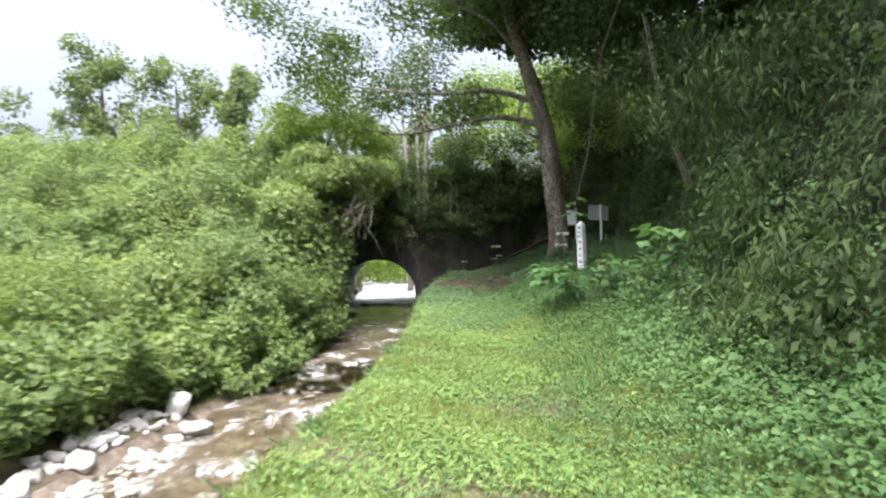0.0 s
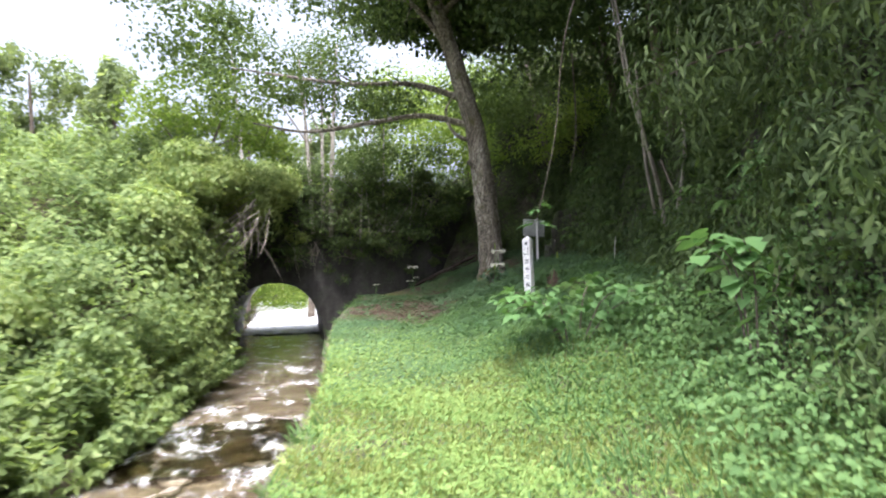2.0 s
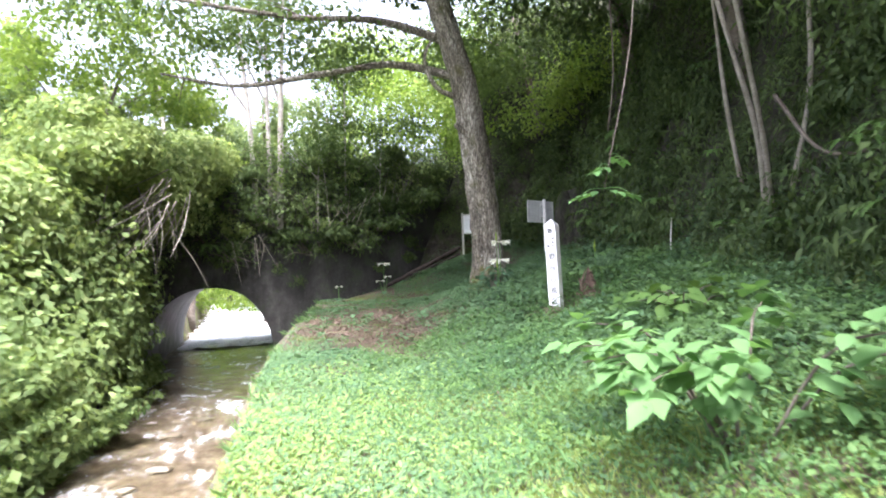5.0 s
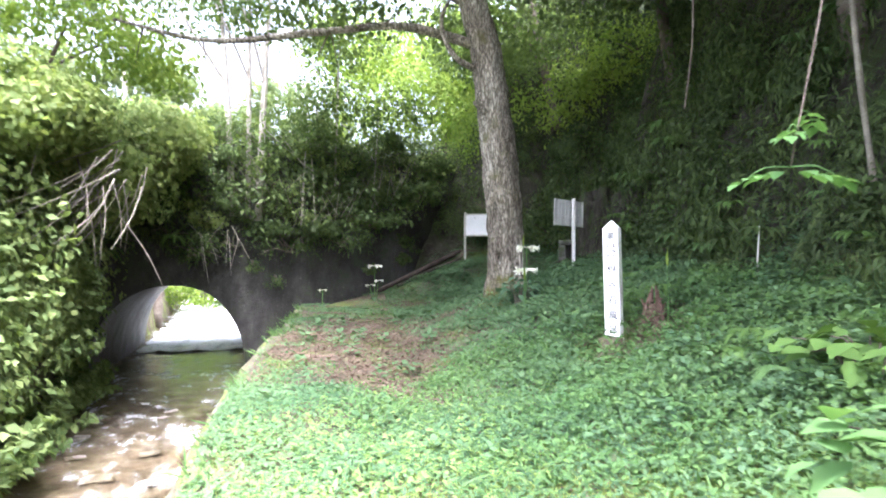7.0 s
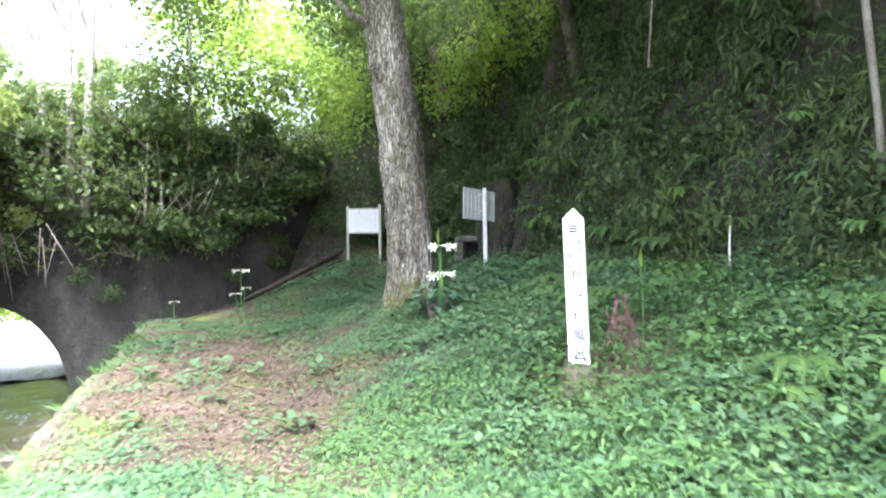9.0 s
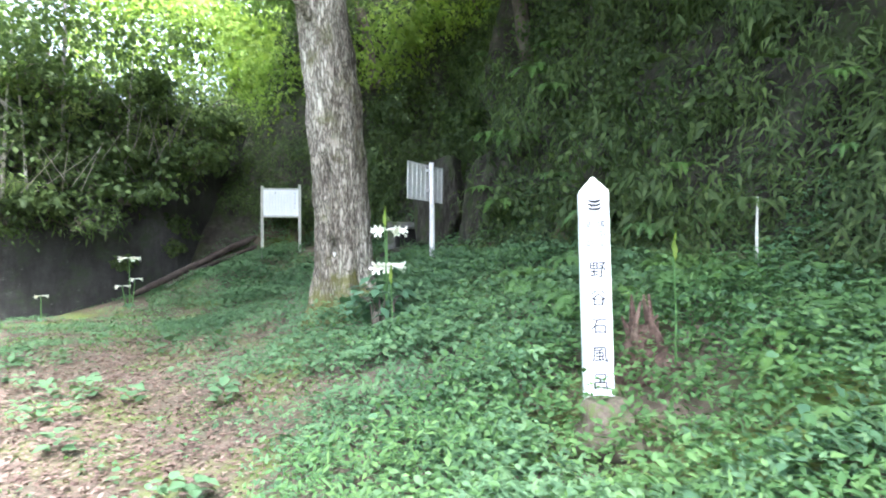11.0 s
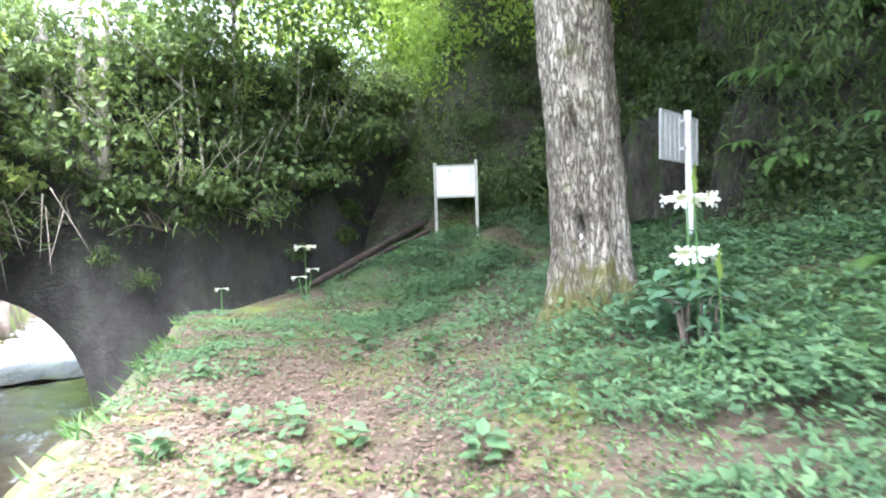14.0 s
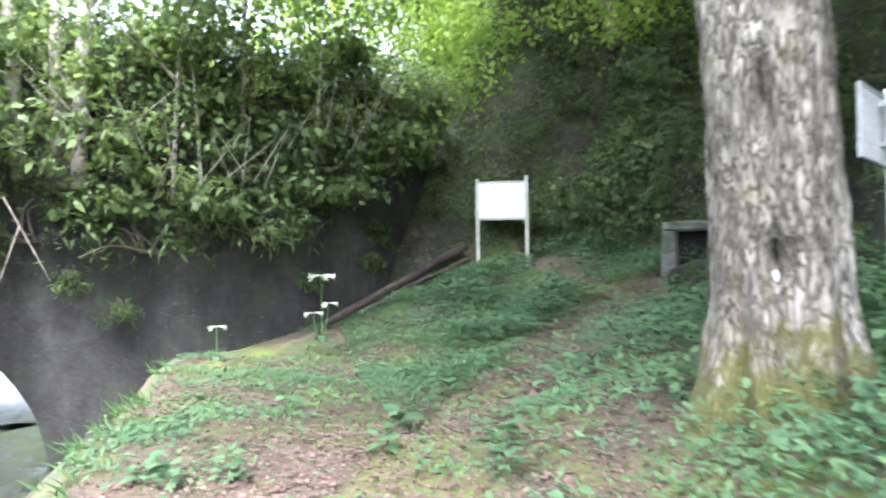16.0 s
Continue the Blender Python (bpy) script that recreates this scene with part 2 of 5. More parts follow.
def water_material(name, low, high):
    m, t, b = material(name, 0.08, 0.5)
    at = coords(t)
    stretch = node(t, "ShaderNodeMapping")
    stretch.inputs["Scale"].default_value = (1.0, 0.45, 1.0)
    t.links.new(at, stretch.inputs["Vector"])
    foam = ramp(t, noise_at(t, 2.1, 12, 0.8, stretch.outputs[0]), [(low, (0, 0, 0)), (high, (0.9, 0.9, 0.9))])
    b.inputs["Base Color"].default_value = (0.85, 0.86, 0.85, 1)
    b.inputs["Roughness"].default_value = 0.6
    glass = node(t, "ShaderNodeBsdfGlass", Roughness=0.06, IOR=1.33)
    glass.inputs["Color"].default_value = (0.74, 0.72, 0.62, 1)
    mix = t.nodes.new("ShaderNodeMixShader")
    t.links.new(foam, mix.inputs[0])
    t.links.new(glass.outputs[0], mix.inputs[1])
    t.links.new(b.outputs[0], mix.inputs[2])
    t.links.new(mix.outputs[0], t.nodes["Material Output"].inputs["Surface"])
    n = node(t, "ShaderNodeBump", Strength=0.6, Distance=0.06)
    t.links.new(noise_at(t, 4.0, 6, 0.6, stretch.outputs[0]), n.inputs["Height"])
    t.links.new(n.outputs[0], b.inputs["Normal"])
    t.links.new(n.outputs[0], glass.inputs["Normal"])
    return m


M["water"] = water_material("stream_water", 0.51, 0.70)
# foam white that also carries the sky glare at the culvert's far end
M["rapids"] = water_material("foam_glare_water", 0.26, 0.50)
M["riffle"] = water_material("riffle_water", 0.52, 0.74)


# ---- mesh helpers ----
def mesh_from(name, verts, faces, mat, smooth=False):
    me = bpy.data.meshes.new(name)
    me.from_pydata([tuple(v) for v in verts], [], [tuple(f) for f in faces])
    me.materials.append(mat)
    if smooth:
        me.polygons.foreach_set("use_smooth", [True] * len(me.polygons))
    me.update()
    return me


def mesh_arrays(name, verts, faces, mat, smooth=False):
    """Fast mesh from arrays: verts (n, 3), faces (m, k) with the same k corners each."""
    me = bpy.data.meshes.new(name)
    verts, faces = np.asarray(verts, np.float32), np.asarray(faces, np.int32)
    me.vertices.add(len(verts))
    me.vertices.foreach_set("co", verts.ravel())
    k = faces.shape[1]
    me.loops.add(faces.size)
    me.loops.foreach_set("vertex_index", faces.ravel())
    me.polygons.add(len(faces))
    me.polygons.foreach_set("loop_start", np.arange(0, faces.size, k, dtype=np.int32))
    me.polygons.foreach_set("loop_total", np.full(len(faces), k, np.int32))
    me.update(calc_edges=True)
    me.validate()
    me.materials.append(mat)
    if smooth:
        me.polygons.foreach_set("use_smooth", [True] * len(me.polygons))
    return me


def put(name, me, parent=None, label="", category="", group="", kind=""):
    ob = new(name, me)
    if parent:
        ob.parent = parent
    return tagged(ob, label, category, group, kind)


def empty(name, at, label, category, group=""):
    ob = new(name)
    ob.location = at
    return tagged(ob, label, category, group)


def part(name, bm, mat, parent, label=""):
    me = bpy.data.meshes.new(name)
    bm.to_mesh(me)
    bm.free()
    me.materials.append(mat)
    return put(name, me, parent, label)


def box(size, at=(0, 0, 0), bevel=0.004, turn=None):
    bm = bmesh.new()
    bmesh.ops.create_cube(bm, size=1.0)
    bmesh.ops.scale(bm, vec=size, verts=bm.verts)
    if bevel:
        bmesh.ops.bevel(bm, geom=bm.edges, offset=bevel, segments=1, affect="EDGES")
    if turn:
        bmesh.ops.transform(bm, matrix=turn, verts=bm.verts)
    bmesh.ops.translate(bm, vec=at, verts=bm.verts)
    return bm


def curve_points(points, n):
    """A smooth run of n points through the given ones (Catmull-Rom)."""
    p = np.array(points, float)
    p = np.vstack([2 * p[0] - p[1], p, 2 * p[-1] - p[-2]])
    out = []
    for s in np.linspace(0, len(points) - 1 - 1e-6, n):
        i, f = int(s), s - int(s)
        a, b, c, d = p[i:i + 4]
        out.append(0.5 * (2 * b + (c - a) * f + (2 * a - 5 * b + 4 * c - d) * f * f + (3 * b - a - 3 * c + d) * f ** 3))
    return np.array(out)


def tube(points, radii, seg=8, n=None, rough=0.0, seed=0.0, flute=0.0):
    """Verts and faces of a tapered, uneven limb along the points."""
    n = n or 6 * len(points)
    c = curve_points(points, n)
    r = np.interp(np.linspace(0, 1, n), np.linspace(0, 1, len(radii)), radii)
    verts, faces = [], []
    for i in range(n):
        d = Vector(c[min(i + 1, n - 1)] - c[max(i - 1, 0)]).normalized()
        u = d.cross(Vector((0.31, 0.94, 0.1))).normalized()
        w = d.cross(u)
        for k in range(seg):
            ang = 2 * math.pi * k / seg
            o = u * math.cos(ang) + w * math.sin(ang)
            q = Vector(c[i]) + o * r[i]
            f = 1 + rough * noise.noise(Vector((q.x * 3 + seed, q.y * 3, q.z * 1.6))) + flute * noise.noise(Vector((q.x * 9, q.y * 9 + seed, q.z * 2.2)))
            verts.append(Vector(c[i]) + o * r[i] * f)
    for i in range(n - 1):
        for k in range(seg):
            a, b = i * seg + k, i * seg + (k + 1) % seg
            faces.append((a, b, b + seg, a + seg))
    faces.append(tuple(range(seg))[::-1])
    faces.append(tuple(range((n - 1) * seg, n * seg)))
    return verts, faces


def joined(pieces):
    verts, faces = [], []
    for v, f in pieces:
        k = len(verts)
        verts += list(v)
        faces += [tuple(i + k for i in q) for q in f]
    return verts, faces


# leaf outlines: base at the origin, tip along y, a fold along the midrib
SIMPLE = (np.array([(0, 0, 0), (-0.32, 0.45, 0.07), (0, 1, -0.10), (0.32, 0.45, 0.07)]), np.array([(0, 2, 1), (0, 3, 2)]))
BLADE = (np.array([(-0.05, 0, 0), (0.05, 0, 0), (0.035, 0.55, 0.06), (-0.035, 0.55, 0.06), (0, 1, 0.28)]), np.array([(0, 1, 2), (0, 2, 3), (3, 2, 4)]))
BROAD = (np.array([(0, 0, 0), (-0.30, 0.22, 0.05), (-0.36, 0.55, 0.05), (0, 1, -0.16), (0.36, 0.55, 0.05), (0.30, 0.22, 0.05), (0, 0.5, -0.02)]),
         np.array([(0, 6, 1), (1, 6, 2), (2, 6, 3), (3, 6, 4), (4, 6, 5), (5, 6, 0)]))
LANCE = (np.array([(0, 0, 0), (-0.11, 0.35, 0.03), (0, 1, -0.25), (0.11, 0.35, 0.03), (0, 0.4, -0.01)]), np.array([(0, 4, 1), (1, 4, 2), (2, 4, 3), (3, 4, 0)]))
TREFOIL = (np.array([(0, 0, 0)] + [(c * u - s * v, c * v + s * u, w) for c, s in ((0.50, 0.87), (1.0, 0.0), (0.50, -0.87)) for u, v, w in ((-0.24, 0.5, 0.05), (0, 1, -0.10), (0.24, 0.5, 0.05))]),
           np.array([(0, 1 + 3 * k + j, 3 * k + 2 + j) for k in range(3) for j in (1, 0)]))
ROUND = (np.array([(0, 0, 0), (-0.42, 0.30, 0.03), (-0.40, 0.72, 0.02), (0, 1, -0.04), (0.40, 0.72, 0.02), (0.42, 0.30, 0.03)]),
         np.array([(0, 5, 1), (1, 5, 4), (1, 4, 2), (2, 4, 3)]))


def leaf_mesh(name, P, D, N, size, mat, shape=SIMPLE):
    """One leaf at every point of P: tip along D, face towards N."""
    P, D, N = (np.asarray(v, float) for v in (P, D, N))
    size = np.broadcast_to(size, len(P))
    D = D / np.maximum(np.linalg.norm(D, axis=1, keepdims=True), 1e-6)
    X = np.cross(D, N)
    X /= np.maximum(np.linalg.norm(X, axis=1, keepdims=True), 1e-6)
    Z = np.cross(X, D)
    tv, tf = shape
    V = P[:, None] + size[:, None, None] * (tv[None, :, 0, None] * X[:, None] + tv[None, :, 1, None] * D[:, None] + tv[None, :, 2, None] * Z[:, None])
    F = tf[None] + (np.arange(len(P)) * len(tv))[:, None, None]
    return mesh_arrays(name, V.reshape(-1, 3), F.reshape(-1, tf.shape[1]), mat)


def unit(n):
    v = rng.normal(size=(n, 3))
    return v / np.linalg.norm(v, axis=1, keepdims=True)


def loose_leaves(name, P, out, size, mat, shape=SIMPLE, droop=0.5, wild=0.8, spread=0.45):
    """Leaves that face roughly outwards and hang a little."""
    n = len(P)
    N = out + wild * unit(n) + np.array([0, 0, 0.35])
    N /= np.maximum(np.linalg.norm(N, axis=1, keepdims=True), 1e-6)
    D = unit(n) * 0.9 + 0.35 * out - np.array([0, 0, droop])
    D = D - 0.7 * N * np.sum(D * N, axis=1, keepdims=True)
    s = size * (1 + spread * (rng.random(n) - 0.5) * 2)
    return leaf_mesh(name, P, D, N, s, mat, shape)


def leafy(name, P, O, size, mat, label, category, group, foot, shape=SIMPLE, droop=0.5, wild=0.8, spread=0.45, stems=4):
    """A bush: a few thin stems from its foot and the foliage round them."""
    root = empty(name, foot, label, category, group)
    P = np.asarray(P) - np.array(foot)
    for k in range(stems):
        q = Vector(P[rng.integers(0, len(P))]) * 0.9
        v, f = tube([(0.05 * k, 0, 0), q * 0.5 + Vector((0, 0, 0.12)), q], (0.022, 0.014, 0.005), 5, 7)
        put("stem", mesh_from("stem", v, f, M["twig"], True), root)
    put("foliage", loose_leaves("foliage", P, O, size, mat, shape, droop, wild, spread), root)
    return root


def lump(n, centre, radii, shell=0.45, clumps=14, ragged=0.35, bottom=-1.0):
    """Points and outward directions of an uneven leafy mass: an ellipsoid made of smaller clumps."""
    cd = unit(clumps)
    cd[:, 2] = np.maximum(cd[:, 2], bottom)
    cr = 0.38 + ragged * rng.random(clumps)
    k = rng.integers(0, clumps, n)
    d = unit(n)
    r = (1 - shell * rng.random(n) ** 1.6)[:, None]
    q = cd[k] * 0.68 + d * r * cr[k][:, None]
    return np.array(centre) + q * np.array(radii), d * 0.7 + cd[k] * 0.5


# ---- the lie of the land ----
EDGE = [(-40, -3.5), (-10, -2.3), (0, -1.5), (4.4, -1.0), (6, -0.6), (10.2, 0.08), (14, 0.33), (16, 0.55), (20.5, 1.3), (25.2, 2.0), (30, 2.2), (60, 2.6)]
LEFT = [(-40, -7.5), (-10, -5.8), (0, -5.0), (4, -4.3), (8.7, -3.35), (13, -2.75), (18, -2.4), (22, -2.6), (25, -2.75), (38, -2.9), (60, -4)]
HILL = [(-40, 3.6), (0, 3.3), (5, 3.3), (7, 3.5), (10, 4.9), (13, 6.3), (16, 6.8), (19.4, 7.3), (20.1, 8.7), (20.9, 8.8), (21.5, 8.2), (22.2, 9.0), (23.3, 9.1), (24.2, 8.6), (25.2, 8.3), (26.3, 6.4), (27, 5.7), (30, 6.2), (60, 8)]
WATER = [(-40, -1.05), (8, -1.12), (18, -1.2), (40, -1.35), (70, -1.3)]


def along(table, y):
    t = np.array(table)
    return np.interp(y, t[:, 0], t[:, 1])


def edge_x(y): return along(EDGE, y)
def left_x(y): return along(LEFT, y)
def water_z(y): return along(WATER, y)
def wall_y(x): return 25.22 + 0.2 * (x - 2.0) + 0.55 * np.maximum(0.0, x - 4.8)


def wobble(x, y, s):
    return np.sin(x * 1.7 * s + 1.3 * np.sin(y * 0.9 * s)) * np.sin(y * 1.3 * s + 0.7 + 1.1 * np.sin(x * s))


def height(x, y):
    """The ground without its plants."""
    x, y = np.asarray(x, float), np.asarray(y, float)
    e, l = edge_x(y), left_x(y)
    base = along([(-40, -0.1), (0, -0.06), (6, -0.05), (10, 0.06), (14, 0.24), (18, 0.42), (25, 0.45), (60, 0.6)], y)
    rise = along([(-40, 1.6), (0, 1.6), (6, 1.7), (10, 1.4), (13, 2.2), (18, 2.75), (20.5, 3.6), (22.5, 4.9), (23.8, 4.2), (25, 2.8), (60, 3.0)], y)
    hill = along(HILL, y)
    z = base + 0.26 * np.maximum(0, np.minimum(x, hill + 1) - rise) + 0.03 * wobble(x, y, 1.3)
    up = np.maximum(0, x - hill)
    z = z + np.minimum(1.9 * up + 0.5 * up * (1 - np.exp(-up)), 8.5) + 0.35 * np.maximum(0, up - 4)
    z = z + np.minimum(up, 1.5) * (0.35 * wobble(x, y, 0.9) + 0.22 * wobble(x + 3, y, 2.3) + 0.12 * wobble(x, y + 5, 4.7))
    z = z - 0.20 * np.exp(-((x - 4.2) ** 2 + (y - 14.5) ** 2) / 0.8)
    lean_to = 0.9 + np.minimum(1.75 * (x - 5.0), 4.2) + 0.12 * wobble(x, y, 3.1) - 1.5 * np.maximum(0, wall_y(x) - y)
    z = np.where((x > 5.0) & (y > 23.5) & (y < 29), np.maximum(z, lean_to), z)
    far = np.maximum(0, l - x)
    slope = np.maximum(0, y - 13.5 - 0.12 * np.maximum(0, far - 3)) * 0.62
    zl = water_z(y) + 0.12 + np.minimum(0.32 * far, 1.1) + np.where(far > 0.3, slope * np.minimum(1, far / 1.2), 0) + 0.06 * wobble(x, y, 0.8)
    zl = np.minimum(zl, 4.35 + 0.02 * far)
    bed = water_z(y) - 0.10 - 0.18 * np.clip((x - l) / np.maximum(e - l, 0.1), 0, 1) + 0.04 * wobble(x, y, 2.5)
    out = np.where(x >= e, z, np.where(x <= l, zl, bed))
    beyond = y > 33.4
    calm = np.where(x > e, np.minimum(z, 1.2 + 0.05 * np.abs(x)), np.where(x < l, np.minimum(zl, 0.2 + 0.05 * np.abs(x)), bed))
    return np.where(beyond, calm, out)


def ground_mesh():
    ys = np.concatenate([np.arange(-40, 0, 2.5), np.arange(0, 27, 0.16), np.arange(27, 45, 0.8), np.array([46, 50, 56, 64, 80, 120, 200, 400, 900])])
    ys = np.concatenate([[-900, -300, -100], ys])
    right = np.concatenate([[0.0], np.arange(0.05, 9, 0.16), np.arange(9, 20, 0.7), [22, 26, 32, 45, 80, 200, 900]])
    left = np.concatenate([[0.0], np.arange(0.1, 6, 0.3), np.arange(6, 30, 1.0), [32, 40, 60, 120, 300, 900]])
    mid = np.linspace(0, 1, 14)[1:-1]
    rows = []
    for y in ys:
        e, l = float(edge_x(y)), float(left_x(y))
        xs = np.concatenate([l - left[::-1], l + 0.03 + (e - l - 0.06) * mid, [e - 0.02], e + right])
        z = height(xs, np.full_like(xs, y))
        z[len(left) + len(mid)] = float(water_z(y)) - 0.35
        rows.append(np.stack([xs, np.full_like(xs, y), z], 1))
    g = np.array(rows)
    a, b = g.shape[:2]
    idx = np.arange(a * b).reshape(a, b)
    f = np.stack([idx[:-1, :-1], idx[:-1, 1:], idx[1:, 1:], idx[1:, :-1]], -1).reshape(-1, 4)
    me = mesh_arrays("ground", g.reshape(-1, 3), f, M["soil"], True)
    me.materials.append(M["bed"])
    me.materials.append(M["cliff"])
    cols = np.tile(np.arange(b - 1), a - 1)
    isbed = (cols >= len(left) - 1) & (cols < len(left) + len(mid))
    c = g.reshape(-1, 3)[f].mean(1)
    scree = (c[:, 0] > 5.2) & (c[:, 1] > wall_y(c[:, 0]) - 1.3)
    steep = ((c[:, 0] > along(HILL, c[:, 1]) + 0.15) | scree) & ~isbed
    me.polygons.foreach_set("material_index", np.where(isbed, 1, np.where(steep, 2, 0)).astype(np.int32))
    me.update()
    return put("ground", me, label="grassy stream bank, stony stream bed and steep wooded hillside", category="ground", kind="structure")


ground_mesh()

# water
ys = np.concatenate([np.arange(-30, 45, 0.3), [46, 50, 60, 90]])
us = np.linspace(0, 1, 16)
wv = np.array([(left_x(y) - 0.35 + (edge_x(y) + 0.3 - left_x(y)) * u, y, water_z(y) + 0.018 * float(wobble(u * 5, y, 2.2))) for y in ys for u in us])
wi = np.arange(len(ys) * len(us)).reshape(len(ys), len(us))
wf = np.stack([wi[:-1, :-1], wi[:-1, 1:], wi[1:, 1:], wi[1:, :-1]], -1).reshape(-1, 4)
put("water", mesh_arrays("water", wv, wf, M["water"], True), label="shallow clear stream with white riffles", category="stream", kind="structure").visible_shadow = False

# rapids beyond the culvert; bright sky glare on them is put into the white
def rapids(y0, y1, a, c, lift, mat="rapids"):
    yy, uu = np.arange(y0, y1, 0.22), np.linspace(a, c, 20)
    v = np.array([(left_x(q) + (edge_x(q) - left_x(q)) * u + 0.12 * math.sin(q * 3 + u * 9), q, water_z(q) + 0.028 + lift * max(0.0, float(wobble(u * 7, q, 2.6)))) for q in yy for u in uu])
    k = np.arange(len(yy) * len(uu)).reshape(len(yy), len(uu))
    f = np.stack([k[:-1, :-1], k[:-1, 1:], k[1:, 1:], k[1:, :-1]], -1).reshape(-1, 4)
    put("rapids", mesh_arrays("rapids", v, f, M[mat], True), label="white water in the stream, broken foam and sky glare in one colour", category="rapids", kind="structure")


rapids(30.0, 62.0, 0.06, 0.94, 0.10)
rapids(11.2, 14.2, 0.10, 0.92, 0.05, "riffle")

# retaining wall of the bank, a rough run of stone along the stream
kv, kf = [], []
kys = np.arange(-10, 25.4, 0.22)
for y in kys:
    e, top = float(edge_x(y)), float(height(edge_x(y) + 0.12, y))
    j = 0.05 * noise.noise(Vector((y * 1.4, 0, 0)))
    prof = [(-0.10 + j, -1.7), (-0.07 + j * 1.5, -0.8), (-0.05 + j, top - 0.12), (-0.02 + j, top - 0.02), (0.06, top + 0.012 + j * 0.3), (0.16, top + 0.008), (0.22, top - 0.06)]
    kv += [(e + dx, y, z + 0.02 * noise.noise(Vector((y * 3, dx * 5, z * 3)))) for dx, z in prof]
for i in range(len(kys) - 1):
    for k in range(6):
        a = i * 7 + k
        kf.append((a, a + 1, a + 8, a + 7))
put("bank_wall", mesh_from("bank_wall", kv, kf, M["kerb"], True), label="low mossy retaining wall along the stream bank", category="wall", kind="structure")

# ---- embankment with the culvert ----
ARCH_X, ARCH_HALF, ARCH_TOP, ARCH_FOOT, TOP = -0.98, 1.68, 1.02, -1.6, 4.5
BACK = 8.4


def arch_z(x):
    u = min(1.0, abs((x - ARCH_X) / ARCH_HALF))
    return ARCH_FOOT + 0.5 + (ARCH_TOP - ARCH_FOOT - 0.5) * math.sqrt(max(0.0, 1 - u ** 2.3))


def culvert():
    xs = sorted(set([-40, -20, -10, -6, -4, ARCH_X - ARCH_HALF, ARCH_X + ARCH_HALF, 2, 3, 4, 5, 6, 7, 8, 9, 10, 12, 16, 25]
                    + [ARCH_X - ARCH_HALF * math.cos(math.pi * i / 24) for i in range(1, 24)]))
    verts, faces = [], []

    def quad(a, b, c, d):
        k = len(verts)
        verts.extend((a, b, c, d))
        faces.append((k, k + 1, k + 2, k + 3))

    for back in (0, BACK):
        for a, b in zip(xs, xs[1:]):
            inside = a >= ARCH_X - ARCH_HALF - 1e-6 and b <= ARCH_X + ARCH_HALF + 1e-6
            za, zb = (arch_z(a), arch_z(b)) if inside else (-2.0, -2.0)
            for s in range(6):
                f, g = s / 6, (s + 1) / 6
                quad(*[(x, wall_y(x) + back + (0.10 * z if not back else 0) * 0.6, z) for x, z in ((a, za + (TOP - za) * f), (b, zb + (TOP - zb) * f), (b, zb + (TOP - zb) * g), (a, za + (TOP - za) * g))])
    for a, b in zip(xs, xs[1:]):
        quad((a, wall_y(a) + 0.27, TOP), (b, wall_y(b) + 0.27, TOP), (b, wall_y(b) + BACK, TOP), (a, wall_y(a) + BACK, TOP))
    put("wall_culvert", mesh_from("wall_culvert", verts, faces, M["wall"]), label="dark weathered masonry embankment wall pierced by an arched culvert", category="wall", kind="structure")
    vv, vf = [], []
    prof = [(ARCH_X - ARCH_HALF, -2.0)] + [(x, arch_z(x)) for x in [ARCH_X - ARCH_HALF * math.cos(math.pi * i / 28) for i in range(29)]] + [(ARCH_X + ARCH_HALF, -2.0)]
    steps = 22
    for s in range(steps + 1):
        for x, z in prof:
            j = 0.03 * noise.noise(Vector((x * 2, s * 1.7, z * 2)))
            vv.append((x + j, wall_y(x) + 0.06 * z + (BACK - 0.06 * z) * s / steps, z + j))
    n = len(prof)
    for s in range(steps):
        for k in range(n - 1):
            a = s * n + k
            vf.append((a, a + n, a + n + 1, a + 1))
    put("culvert_vault", mesh_from("culvert_vault", vv, vf, M["vault"], True), label="pale stone vault of the arched culvert", category="culvert", kind="structure")


culvert()

# ---- plant cover ----
def normals(x, y):
    d = 0.12
    n = np.stack([-(height(x + d, y) - height(x - d, y)) / (2 * d), -(height(x, y + d) - height(x, y - d)) / (2 * d), np.ones_like(x)], 1)
    return n / np.linalg.norm(n, axis=1, keepdims=True)


def stuff(name, me, label, category):
    return put(name, me, label=label, category=category, kind="stuff")


def patchy(x, y, s, seed=0.0):
    """Smooth values of about -1 to 1 over the plan."""
    return (np.sin(x * s * 1.9 + 2.1 * np.sin(y * s * 1.1 + seed)) + np.sin(y * s * 2.3 + 1.7 * np.sin(x * s * 1.3 + seed * 2)) + np.sin((x + y) * s * 3.7 + seed)) / 3


def on_path(x, y):
    """1 on the trodden, leaf-strewn strip, 0 off it."""
    cx = np.interp(y, [11, 14, 17, 19, 20, 21, 22, 22.9], [1.8, 2.0, 2.3, 2.6, 3.2, 4.4, 5.9, 7.4])
    half = np.interp(y, [15, 16, 17.5, 19, 20, 21, 22, 22.9, 23.3], [0.2, 0.9, 1.7, 1.85, 2.05, 2.05, 1.7, 1.1, 0.2])
    return np.clip(1.4 - np.abs(x - cx) / half + 0.35 * patchy(x, y, 1.6), 0, 1) * (y > 15)


